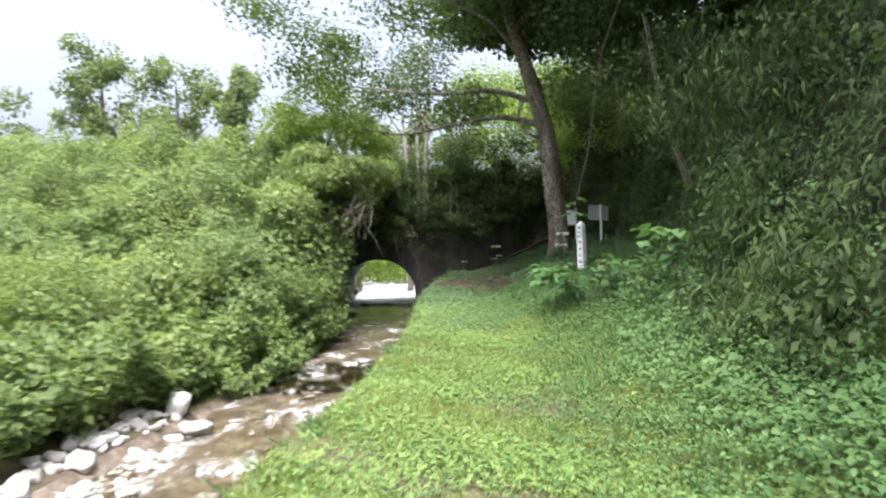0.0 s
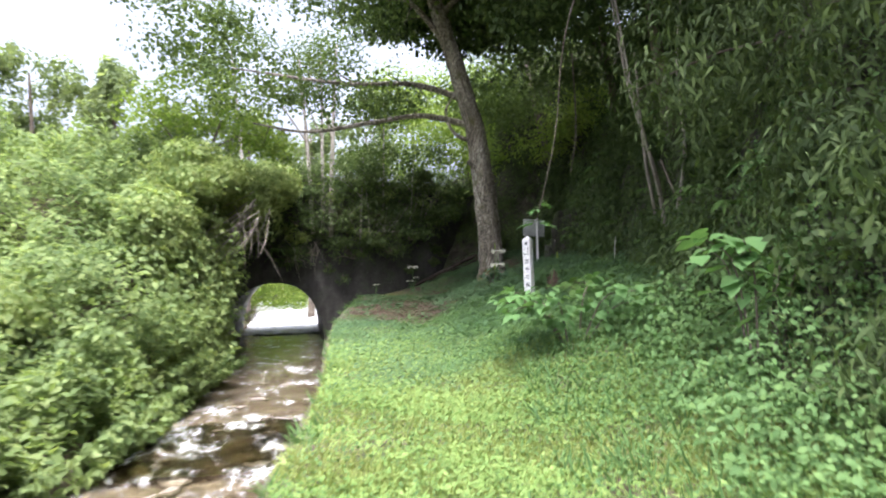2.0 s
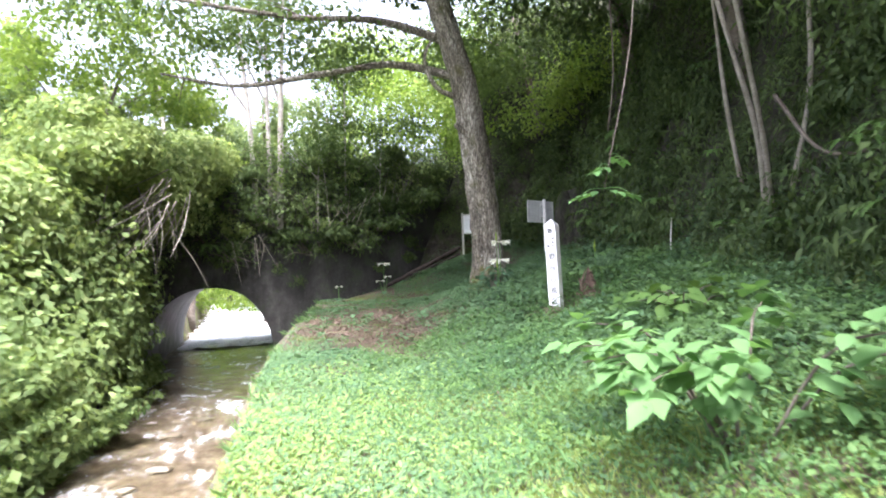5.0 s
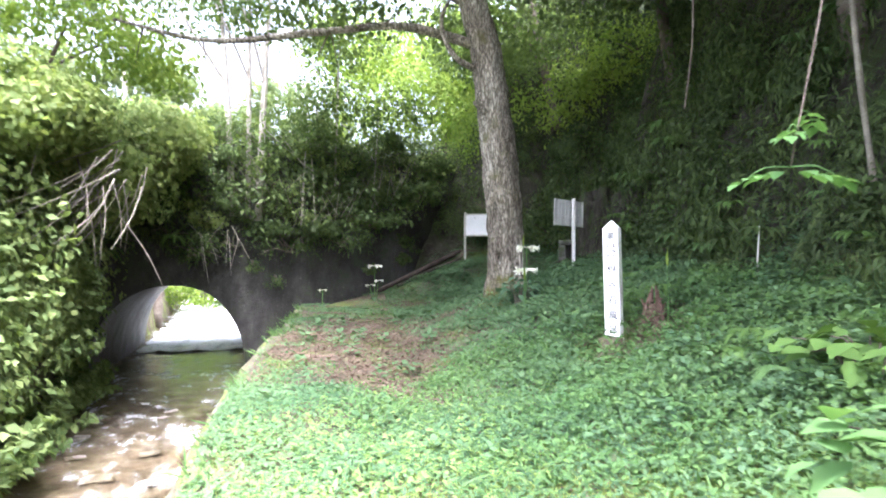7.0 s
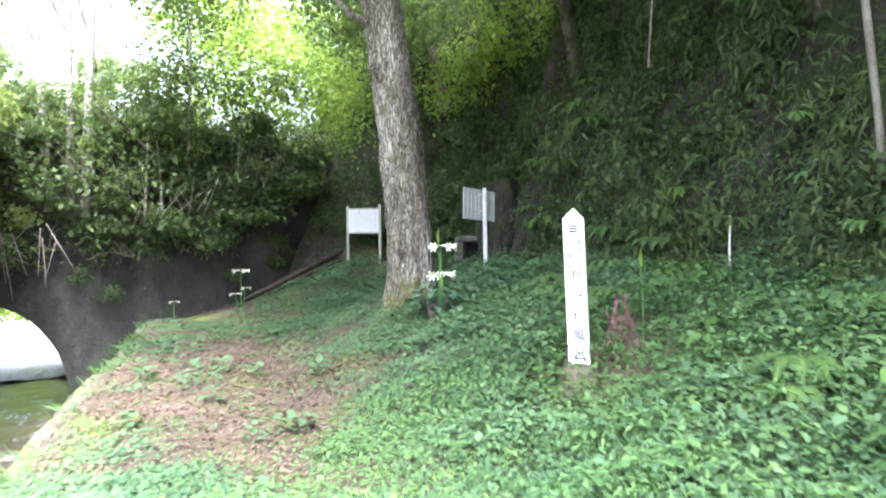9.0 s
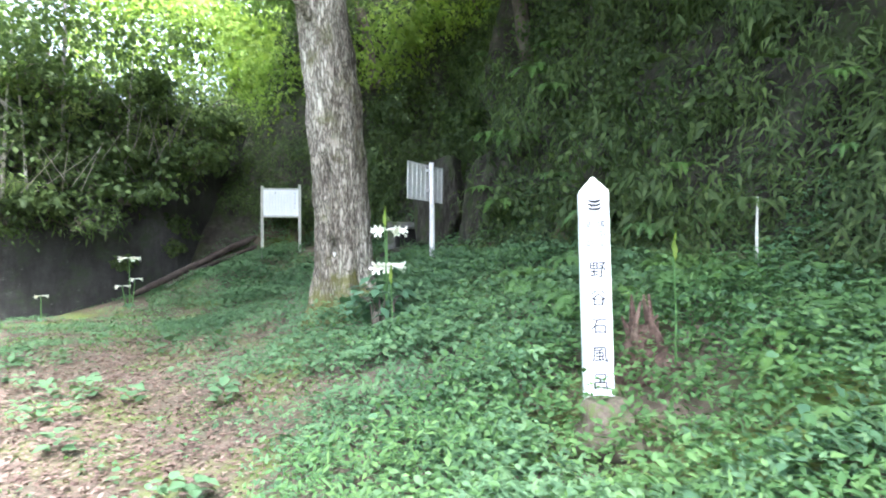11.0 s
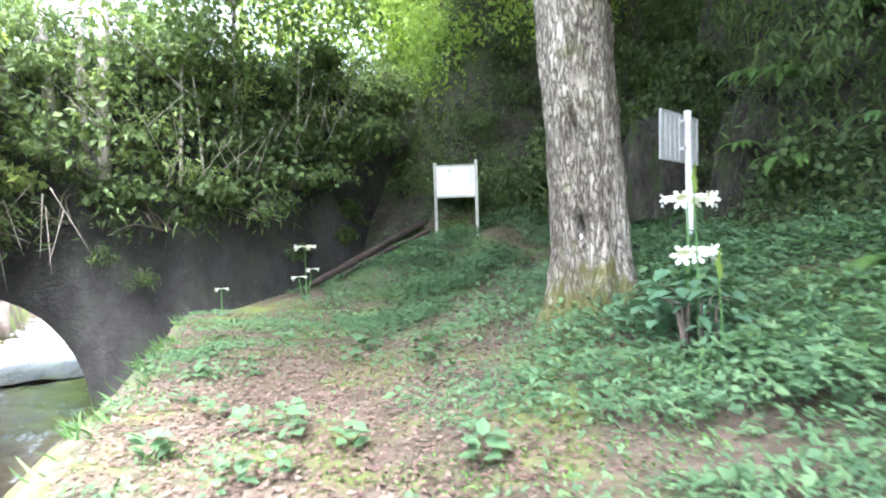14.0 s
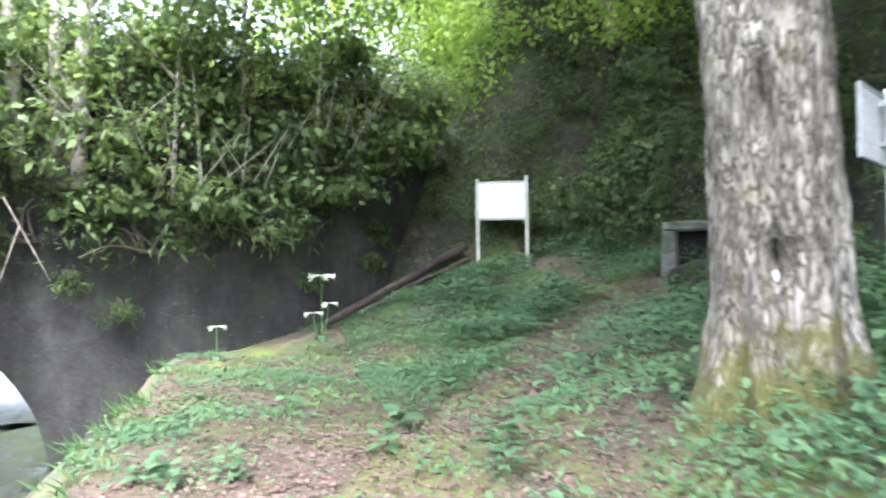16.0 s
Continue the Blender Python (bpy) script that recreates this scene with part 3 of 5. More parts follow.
# short grass on the bank
n = 210000
y = 1.5 + 13.5 * rng.random(n) ** 1.25
x = edge_x(y) + 0.02 + (4.2 - 0.12 * (y - 8)) * rng.random(n)
keep = (y < 10 + 3.5 * rng.random(n)) & (rng.random(n) < np.clip(0.62 + 0.75 * patchy(x, y, 1.2), 0.10, 1) * np.clip(1.5 - np.maximum(0, x - edge_x(y) - 2.2) / 1.6, 0, 1))
x, y = x[keep], y[keep]
n = len(x)
P = np.stack([x, y, height(x, y) - 0.005], 1)
D = np.stack([rng.normal(0, 0.55, n), rng.normal(0, 0.55, n), np.full(n, 0.8)], 1)
stuff("grass", leaf_mesh("grass", P, D, unit(n), 0.045 + 0.075 * rng.random(n), M["grass"], BLADE), "short sunlit yellow-green grass on the stream bank", "grass")

# small clover-like leaves all through the grass
n = 120000
y = 3.0 + 12.5 * rng.random(n)
x = edge_x(y) + 0.05 + 3.8 * rng.random(n)
keep = (y < 10.5 + 4.5 * rng.random(n)) & (rng.random(n) < np.clip(0.45 + 0.8 * patchy(x, y, 1.0, 21.0) + 0.06 * (y - 8), 0.08, 1))
x, y = x[keep], y[keep]
n = len(x)
stuff("lawn_weeds", leaf_mesh("lawn_weeds", np.stack([x, y, height(x, y) + 0.02 + 0.06 * rng.random(n)], 1), unit(n) * np.array([1, 1, 0.3]), np.array([0, -0.15, 0.9]) + 0.45 * unit(n), 0.016 + 0.026 * rng.random(n), M["lawn_weed"], TREFOIL), "small yellow-green leaves all through the short grass", "weeds")

# thinner grass behind the start of the path
n = 24000
y = -6 + 7.6 * rng.random(n)
x = edge_x(y) + 0.05 + 4.6 * rng.random(n)
D = np.stack([rng.normal(0, 0.5, n), rng.normal(0, 0.5, n), np.full(n, 0.8)], 1)
stuff("rear_grass", leaf_mesh("rear_grass", np.stack([x, y, height(x, y)], 1), D, unit(n), 0.10 + 0.12 * rng.random(n), M["grass"], BLADE), "rough grass on the stream bank", "grass")

# low broad-leaved weeds in the grass and on the slope beside it
n = 150000
y = 1.2 + 14.5 * rng.random(n)
x = edge_x(y) + 0.1 + 6.0 * rng.random(n) ** 0.9
hump = np.clip((x - edge_x(y) - 1.7) / 2.0, 0, 1)
keep = (x < along(HILL, y) + 0.4) & (rng.random(n) < 0.30 + 0.7 * hump + 0.25 * patchy(x, y, 1.5, 2.0))
x, y, hump = x[keep], y[keep], hump[keep]
n = len(x)
P = np.stack([x, y, height(x, y) + 0.02 + (0.06 + 0.34 * hump * (0.6 + 0.4 * patchy(x, y, 2.6))) * rng.random(n) ** 0.7], 1)
N = normals(x, y) + 0.55 * unit(n) + np.array([0, 0, 0.5])
stuff("weeds", leaf_mesh("weeds", P, unit(n) * np.array([1, 1, 0.45]), N, 0.02 + 0.045 * rng.random(n) ** 1.4 * (0.6 + 0.6 * hump), M["slope_weed"], SIMPLE), "low leafy weeds spreading over the bank", "weeds")

# broad weeds and nettles on the steep side near the start
n = 20000
y = 1.0 + 8.5 * rng.random(n)
x = 2.2 + 2.6 * rng.random(n) + 0.35 * np.maximum(0, y - 6)
hump = np.clip((x - 2.0) / 1.5, 0, 1)
P = np.stack([x, y, height(x, y) + (0.12 + 0.75 * hump * (0.65 + 0.45 * patchy(x, y, 1.7, 1.0))) * rng.random(n) ** 0.6], 1)
P = P[x < along(HILL, y) + 1.2]
n = len(P)
N = np.array([-0.35, -0.3, 0.8]) + 0.5 * unit(n)
stuff("nettles", leaf_mesh("nettles", P, unit(n) * np.array([1, 1, 0.4]) - np.array([0, 0, 0.25]), N, 0.022 + 0.055 * rng.random(n) ** 1.7, M["slope_weed"], BROAD), "tall broad-leaved weeds on the slope", "weeds")

# tufts of long grass among the weeds
n = 13000
y = 1.5 + 12.0 * rng.random(n)
x = 1.6 + 2.6 * rng.random(n) + 0.25 * np.maximum(0, y - 7)
keep = (rng.random(n) < np.clip(0.3 + 0.9 * patchy(x, y, 2.4, 7.0), 0, 1)) & (x < along(HILL, y) + 0.2)
x, y = x[keep], y[keep]
n = len(x)
D = np.stack([rng.normal(-0.1, 0.5, n), rng.normal(0, 0.5, n), np.full(n, 0.8)], 1)
stuff("long_grass", leaf_mesh("long_grass", np.stack([x, y, height(x, y)], 1), D, unit(n), 0.10 + 0.16 * rng.random(n), M["slope_weed"], BLADE), "loose tufts of long grass on the slope", "grass")

# groundcover under the trees
n = 420000
y = 9.0 + 17.0 * rng.random(n)
x = edge_x(y) + 0.05 + 7.6 * rng.random(n)
near_post = np.exp(-(((x - 4.75) / 0.6) ** 2 + ((y - 14.75) / 0.55) ** 2))
near_post = np.maximum(near_post, np.exp(-(((x - 4.22) / 0.38) ** 2 + ((y - 14.6) / 0.38) ** 2)))
near_door = np.exp(-(((x - 8.2) / 0.7) ** 2 + ((y - 22.3) / 0.7) ** 2))
keep = (x < along(HILL, y) + 0.3) & (y < wall_y(x) - 0.05) & (rng.random(n) > 1.7 * near_post) & (rng.random(n) > 1.4 * near_door) & (rng.random(n) < np.clip(0.72 + 0.75 * patchy(x, y, 1.1, 4.0), 0.06, 1) * (1 - 0.95 * on_path(x, y)) * np.where((y > 15.5) & (x < edge_x(y) + 2.2), np.clip(0.10 + 0.7 * patchy(x, y, 1.7, 6.0), 0.03, 1), 1.0)) & (y > 9.0 + 3.5 * rng.random(n))
x, y = x[keep], y[keep]
n = len(x)
tall = np.clip((x - edge_x(y) - 2.2) / 1.5, 0, 1) * np.clip(0.7 + 0.5 * patchy(x, y, 1.9, 3.0), 0.1, 1.2)
P = np.stack([x, y, height(x, y) + 0.02 + (0.05 + 0.26 * tall) * rng.random(n) ** 0.7], 1)
N = np.array([-0.1, -0.25, 0.9]) + 0.4 * unit(n)
stuff("groundcover", leaf_mesh("groundcover", P, unit(n) * np.array([1, 1, 0.3]), N, (0.016 + 0.036 * rng.random(n) ** 1.6) * (0.85 + 0.35 * tall), M["clover"], TREFOIL), "dense blue-green groundcover under the trees", "plants")

# larger leaves scattered in the groundcover
n = 18000
y = 10.0 + 14.0 * rng.random(n)
x = edge_x(y) + 0.3 + 6.5 * rng.random(n)
keep = (x < along(HILL, y) + 0.3) & (y < wall_y(x) - 0.1) & (on_path(x, y) < 0.25) & (rng.random(n) < np.clip(0.25 + 0.8 * patchy(x, y, 2.1, 12.0), 0.03, 1)) & ((x - 4.75) ** 2 + (y - 14.75) ** 2 > 0.35) & ((x - 4.22) ** 2 + (y - 14.6) ** 2 > 0.22)
x, y = x[keep], y[keep]
n = len(x)
z = height(x, y) + 0.05 + 0.34 * np.clip((x - edge_x(y) - 2.2) / 1.5, 0, 1) * (0.55 + 0.4 * rng.random(n))
stuff("broad_weeds", leaf_mesh("broad_weeds", np.stack([x, y, z], 1), unit(n) * np.array([1, 1, 0.3]), np.array([-0.1, -0.25, 0.9]) + 0.35 * unit(n), 0.03 + 0.045 * rng.random(n) ** 1.5, M["clover"], BROAD), "broader leaves standing over the groundcover", "weeds")

# moss and seedlings on the trodden soil
n = 90000
y = 12.0 + 12.5 * rng.random(n)
x = edge_x(y) + 0.1 + 4.2 * rng.random(n)
keep = (y < wall_y(x) - 0.1) & (rng.random(n) < np.clip(1.6 * patchy(x, y, 1.5, 15.0) - 0.1, 0.0, 1) * (1 - 0.6 * on_path(x, y)))
x, y = x[keep], y[keep]
n = len(x)
stuff("seedlings", leaf_mesh("seedlings", np.stack([x, y, height(x, y) + 0.005 + 0.02 * rng.random(n)], 1), unit(n) * np.array([1, 1, 0.6]) + np.array([0, 0, 0.3]), np.array([0, 0, 0.8]) + 0.5 * unit(n), 0.012 + 0.022 * rng.random(n), M["fern"], SIMPLE), "yellow-green moss and seedlings in patches on the soil", "moss")

# ferny and grassy patches in the groundcover
n = 52000
y = 10.0 + 12.0 * rng.random(n)
x = edge_x(y) + 1.2 + 5.5 * rng.random(n)
mask = patchy(x, y, 1.35, 9.0)
keep = (mask > 0.12) & (x < along(HILL, y) + 0.2) & (on_path(x, y) < 0.3) & ((x - 4.75) ** 2 + (y - 14.75) ** 2 > 0.35) & ((x - 4.22) ** 2 + (y - 14.6) ** 2 > 0.22)
x, y, mask = x[keep], y[keep], mask[keep]
n = len(x)
z = height(x, y) + 0.05 + 0.34 * np.clip(mask, 0, 0.7) * rng.random(n) + 0.12 * np.clip((x - edge_x(y) - 2.2) / 1.5, 0, 1)
stuff("mixed_weeds", leaf_mesh("mixed_weeds", np.stack([x, y, z], 1), unit(n) * np.array([1, 1, 0.5]), np.array([-0.15, -0.25, 0.8]) + 0.5 * unit(n), 0.03 + 0.06 * rng.random(n), M["slope_weed"], LANCE), "yellow-green ferny weeds in patches of the groundcover", "weeds")

# grass that leans over the edge of the bank
n = 6000
y = 2.0 + 22.5 * rng.random(n)
x = edge_x(y) + 0.02 + 0.22 * rng.random(n) ** 1.5
keep = rng.random(n) < np.clip(1.3 * patchy(x, y, 2.7, 8.0) - 0.15, 0.02, 1)
x, y = x[keep], y[keep]
n = len(x)
D = np.stack([rng.normal(-0.55, 0.4, n), rng.normal(0, 0.5, n), np.full(n, 0.6)], 1)
stuff("edge_grass", leaf_mesh("edge_grass", np.stack([x, y, height(x, y)], 1), D, unit(n), 0.07 + 0.14 * rng.random(n), M["slope_weed"], BLADE), "grass leaning over the edge of the stream bank", "grass")

# fallen leaves on the trodden strip
n = 150000
y = 10.5 + 14.2 * rng.random(n)
x = edge_x(y) + 0.1 + 6.8 * rng.random(n)
keep = (y < wall_y(x) - 0.05) & (x < along(HILL, y)) & (rng.random(n) < np.maximum(on_path(x, y), np.where((y > 15.5) & (x < edge_x(y) + 2.2), 0.4, 0.08) + 0.15 * patchy(x, y, 1.4)))
x, y = x[keep], y[keep]
n = len(x)
P = np.stack([x, y, height(x, y) + 0.006 + 0.02 * rng.random(n)], 1)
stuff("fallen_leaves", leaf_mesh("fallen_leaves", P, unit(n) * np.array([1, 1, 0.15]), np.array([0, 0, 1.0]) + 0.35 * unit(n), 0.018 + 0.042 * rng.random(n) ** 1.7, M["litter"], SIMPLE), "brown and pale fallen leaves on the path", "leaves")

# tangle on the far bank of the stream and up the embankment
n = 330000
y = 2.0 + 23.5 * rng.random(n)
far = 19 * rng.random(n) ** 1.6
x = left_x(y) + 0.25 - far
keep = (far < 5 + 0.7 * y) & (far > np.interp(y, [2, 9, 12], [0.75, 0.6, 0.0]))
x, y, far = x[keep], y[keep], far[keep]
n = len(x)
N = normals(x, y)
N[:, 2] = np.minimum(N[:, 2], 0.8)
thick = (0.12 + 0.95 * (0.5 + 0.5 * patchy(x, y, 0.8, 1.0)) ** 1.3 + 0.75 * np.maximum(0, patchy(x, y, 1.7))) * np.clip(0.35 + far / 1.2, 0, 1)
thick = thick * np.clip(1.15 - np.maximum(0, 13 - y) * 0.02, 0.5, 1.2)
P = np.stack([x, y, height(x, y)], 1) + N * (thick * (1 - 0.75 * rng.random(n) ** 1.5))[:, None] * 1.25
stuff("vines", loose_leaves("vines", P, N, 0.11, M["vine"], SIMPLE, 0.45, 0.75, 0.7), "thick tangle of vines and creepers over the embankment", "vines")

# paler bushes standing out of the tangle along the water
bushes = [(-5.45, 6.0, -0.5, 1.0), (-4.75, 8.0, -0.5, 0.8), (-4.1, 10.0, -0.45, 0.8), (-3.7, 14.6, 0.0, 0.65), (-6.3, 8.0, 0.1, 1.1),
          (-5.6, 11.0, 0.2, 1.1), (-5.2, 14.0, 0.7, 1.1), (-7.4, 12.0, 0.5, 1.3), (-6.8, 16.5, 2.0, 1.2), (-9.5, 15.0, 1.6, 1.4), (-8.5, 19.0, 2.6, 1.3), (-5.0, 16.8, 1.3, 0.9), (-4.6, 19.6, 2.9, 0.9), (-6.8, 20.5, 3.3, 1.0), (-4.3, 16.0, 0.4, 0.8), (-7.6, 9.6, 0.1, 1.0), (-11.5, 18.5, 2.6, 1.4), (-6.1, 13.2, 0.6, 0.9), (-6.4, 4.4, -0.4, 1.0)]
for bx, by, bz, br in bushes:
    P, O = lump(5200, (bx, by, bz), (br, br, br * 0.75), 0.5, 16)
    pale = by < 13 or rng.random() < 0.65
    leafy("bush", P, O, 0.085 if by < 13 else 0.11, M["bank_weed" if pale else "vine"], ("rounded pale-green" if pale else "rounded dark-green") + " bush in the tangle beside the stream", "bush", "bushes by the stream", (bx, by, bz - br * 0.7))


# creepers that hang over the left of the culvert
for k, (c, r, m) in enumerate([((-3.3, 18.6, 0.5), (1.15, 1.5, 2.0), "bank_weed"), ((-3.1, 20.6, 2.2), (1.35, 2.0, 2.2), "bank_weed"), ((-2.3, 22.4, 3.5), (1.5, 1.8, 1.15), "bank_weed"),
                               ((-3.2, 17.2, -0.4), (0.95, 1.1, 1.0), "bank_weed"), ((-3.0, 22.9, 0.9), (0.8, 1.6, 1.8), "vine"), ((-1.3, 23.4, 4.1), (1.2, 1.3, 0.8), "bank_weed"), ((-2.6, 19.6, 3.9), (1.1, 1.5, 0.7), "bank_weed"), ((-3.3, 17.6, 2.4), (0.9, 1.1, 0.8), "bank_weed")]):
    P, O = lump(15000, c, r, 0.5, 22)
    leafy("creeper", P, O, 0.11, M[m], "heavy curtain of creeper hanging over the culvert wall", "creeper", "creepers over the wall", (c[0], c[1] + 0.3, c[2] - r[2] * 0.8), droop=0.6, spread=0.6)

# shrubs on the ledge and crest of the wall
for k in range(90):
    bx = -2.7 + 9.2 * ((k * 0.61803) % 1.0)
    low = float(np.interp(bx, [-2.2, 1.1, 2.86, 4.2, 5.3, 6.6], [1.95, 1.75, 2.1, 2.75, 3.5, 4.4]))
    bz = low + (5.0 - low) * ((k + rng.random()) / 90) ** 0.8
    br = 0.25 + 0.55 * rng.random()
    m = ("hill", "canopy", "vine", "bank_weed")[rng.choice(4, p=[0.26, 0.52, 0.20, 0.02])]
    by = float(wall_y(bx)) + 0.06 * bz - 0.1 - 0.3 * rng.random() - 0.4 * max(0.0, 1 - (bz - low) / 0.6)
    P, O = lump(int(350 + 700 * rng.random()), (bx, by, bz), (br * 1.5, 0.65, br * 0.75), 0.95, 12, 0.45)
    leafy("shrub", P, O, 0.06 + 0.075 * rng.random(), M[m], "straggling shrub rooted on the masonry wall", "shrub", "shrubs on the wall", (bx, by + 0.25, bz - br * 0.5), (SIMPLE, LANCE, LANCE)[k % 3], 0.6, 1.1, 0.6, 5)


# crest of the embankment
n = 60000
x = -26 + 36 * rng.random(n)
y = wall_y(x) + 0.2 + 6.0 * rng.random(n) ** 1.5
P = np.stack([x, y, 4.45 + (0.12 + 0.38 * (0.5 + 0.5 * patchy(x, y, 0.8))) * rng.random(n)], 1)
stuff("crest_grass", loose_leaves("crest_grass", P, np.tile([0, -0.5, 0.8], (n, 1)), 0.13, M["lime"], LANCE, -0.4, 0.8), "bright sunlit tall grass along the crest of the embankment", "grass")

# hillside leaves: a thin creeping layer, and clumps that stand out of it
n = 400000
y = 1.0 + 28 * rng.random(n)
up = 5.2 * rng.random(n) ** 1.15
x = along(HILL, y) + up - 0.1
bare = np.exp(-(((x - 8.9) / 0.9) ** 2 + ((y - 22.6) / 0.7) ** 2)) + 1.3 * np.exp(-(((x - 8.6) / 1.3) ** 2 + ((y - 20.3) / 0.8) ** 2))
keep = (y < wall_y(x) - 0.1) & (rng.random(n) > 1.3 * bare) & (rng.random(n) < np.clip(0.62 + 0.85 * patchy(x * 0.6, y + up * 1.7, 0.9, 5.0) + 0.3 * patchy(x, y * 1.3 + up, 3.1, 1.0), 0.14, 1))
x, y = x[keep], y[keep]
n = len(x)
N = normals(x, y)
thick = 0.06 + 0.6 * (0.5 + 0.5 * patchy(x * 1.2, y, 1.3, 2.0)) ** 2
P = np.stack([x, y, height(x, y)], 1) + N * (thick * rng.random(n) ** 0.8)[:, None]
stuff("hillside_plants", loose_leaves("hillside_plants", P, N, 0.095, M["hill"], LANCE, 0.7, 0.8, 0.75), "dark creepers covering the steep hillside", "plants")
Ps, Os = [], []
for k in range(210):
    cy = 2 + 23.5 * rng.random()
    u = 0.1 + 3.2 * rng.random() ** 1.2
    cx = float(along(HILL, cy)) + u
    if cy > float(wall_y(cx)) - 0.4 or (abs(cy - 20.4) < 1.0 and u < 1.6) or (abs(cy - 22.7) < 0.8 and u < 1.2):
        continue
    r = 0.25 + 0.35 * rng.random()
    nn = normals(np.array([cx]), np.array([cy]))[0]
    q, o = lump(420, np.array([cx, cy, float(height(cx, cy))]) + nn * r * 0.7, (r * 0.9, r * 1.2, r), 0.8, 9)
    q[:, 2] -= 0.35 * rng.random(len(q)) * r
    Ps.append(q)
    Os.append(o)
half = len(Ps) // 2
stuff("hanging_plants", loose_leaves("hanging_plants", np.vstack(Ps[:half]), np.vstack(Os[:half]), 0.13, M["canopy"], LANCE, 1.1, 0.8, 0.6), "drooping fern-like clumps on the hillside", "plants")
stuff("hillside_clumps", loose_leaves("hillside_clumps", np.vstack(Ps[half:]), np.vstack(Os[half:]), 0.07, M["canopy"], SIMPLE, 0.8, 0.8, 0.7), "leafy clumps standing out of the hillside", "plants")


# ferns
def fern(at, size, out, label="arching green fern on the hillside", mat="fern"):
    root = empty("fern", at, label, "fern", "ferns")
    for k in range(7):
        a = math.atan2(out[1], out[0]) + (k - 3) * 0.42 + 0.2 * rng.normal()
        t = np.linspace(0.06, 1, 27)
        lift = 0.55 + 0.25 * rng.random()
        c = np.stack([np.cos(a) * t, np.sin(a) * t, lift * t - 0.95 * t ** 2.2], 1) * size
        side = np.array([-math.sin(a), math.cos(a), 0.0])
        fwd = np.array([math.cos(a), math.sin(a), -0.3])
        w = 0.22 * size * np.sin(np.pi * (0.12 + 0.86 * t)) ** 0.8
        verts, faces = [tuple(q) for q in c], []
        for q in range(26):
            for s in (1.0, -1.0):
                verts.append(tuple(c[q] + w[q] * (s * side + 0.35 * fwd)))
                faces.append((q, q + 1, len(verts) - 1) if s < 0 else (q, len(verts) - 1, q + 1))
        put("frond", mesh_from("frond", verts, faces, M[mat]), root)


fern_spots = [(5.3, 14.2), (5.8, 13.2), (6.1, 15.3), (6.6, 16.6), (6.9, 14.4), (5.4, 15.8), (7.4, 17.8), (7.3, 18.9), (6.2, 12.6), (5.0, 12.2), (4.4, 10.6), (7.6, 16.0), (7.9, 18.2), (5.9, 16.9), (4.1, 8.6), (6.6, 17.6)]
for k in range(46):
    fy = 11.4 + 5.6 * rng.random()
    fx = float(np.interp(fy, [11.4, 17], [3.9, 5.4])) + 2.0 * rng.random()
    if math.hypot(fx - 4.75, fy - 14.75) > 0.7:
        fern_spots.append((fx, fy))
for fx, fy in fern_spots:
    fern((fx, fy, float(height(fx, fy)) + 0.19), 0.20 + 0.14 * rng.random(), (-1, -0.7), mat=("fern", "slope_weed")[rng.integers(2)])
for k in range(84):
    fy = 8 + 15 * rng.random()
    fx = float(along(HILL, fy)) + 0.1 + 2.2 * rng.random()
    if abs(fy - 20.4) > 1.0 or k % 4 == 0:
        nn = normals(np.array([fx]), np.array([fy]))[0] * 0.25
        fern((fx + nn[0], fy + nn[1], float(height(fx, fy)) + nn[2] + 0.05), 0.22 + 0.18 * rng.random(), (-1, -0.5), mat=("canopy", "canopy", "slope_weed", "fern")[k % 4])
for fx, fy, fz in ((-0.9, 24.0, 2.1), (-2.2, 23.7, 1.8)):
    fern((fx, fy, fz), 0.5, (-0.2, -1), "fern hanging from the masonry wall")


fern((7.75, 19.1, float(height(7.75, 19.1)) + 0.6), 0.38, (-0.8, -0.8), "bright fern tuft hanging above the dark hollow")

for fx, fy, up, sz in ((7.6, 18.7, 1.0, 0.50), (7.9, 18.5, 1.25, 0.55), (7.8, 19.4, 1.1, 0.42)):
    fern((fx, fy, float(height(fx, fy)) + up * 0.6), sz, (-0.8, -0.8), "bright fern tuft hanging above the dark hollow")

# ---- trees ----
def tree(name, at, limbs, crown, label, bark="twig", size=0.12, leaf="canopy", shape=SIMPLE, seg=9, category="tree", group=""):
    """limbs: (name, points, radii), the points from the foot; crown: lumps of (count, centre, radii) from the foot."""
    root = empty(name, at, label, category, group)
    for k, (part_name, pts, radii) in enumerate(limbs):
        v, f = tube(pts, radii, seg, rough=0.16, seed=k * 3.1)
        put(part_name, mesh_from(part_name, v, f, M[bark], True), root)
    Ps, Os = zip(*[lump(c, p, r, 0.75, 18, 0.3) for c, p, r in crown])
    put("crown", loose_leaves("crown", np.vstack(Ps), np.vstack(Os), size, M[leaf], shape, 0.5), root)
    return root


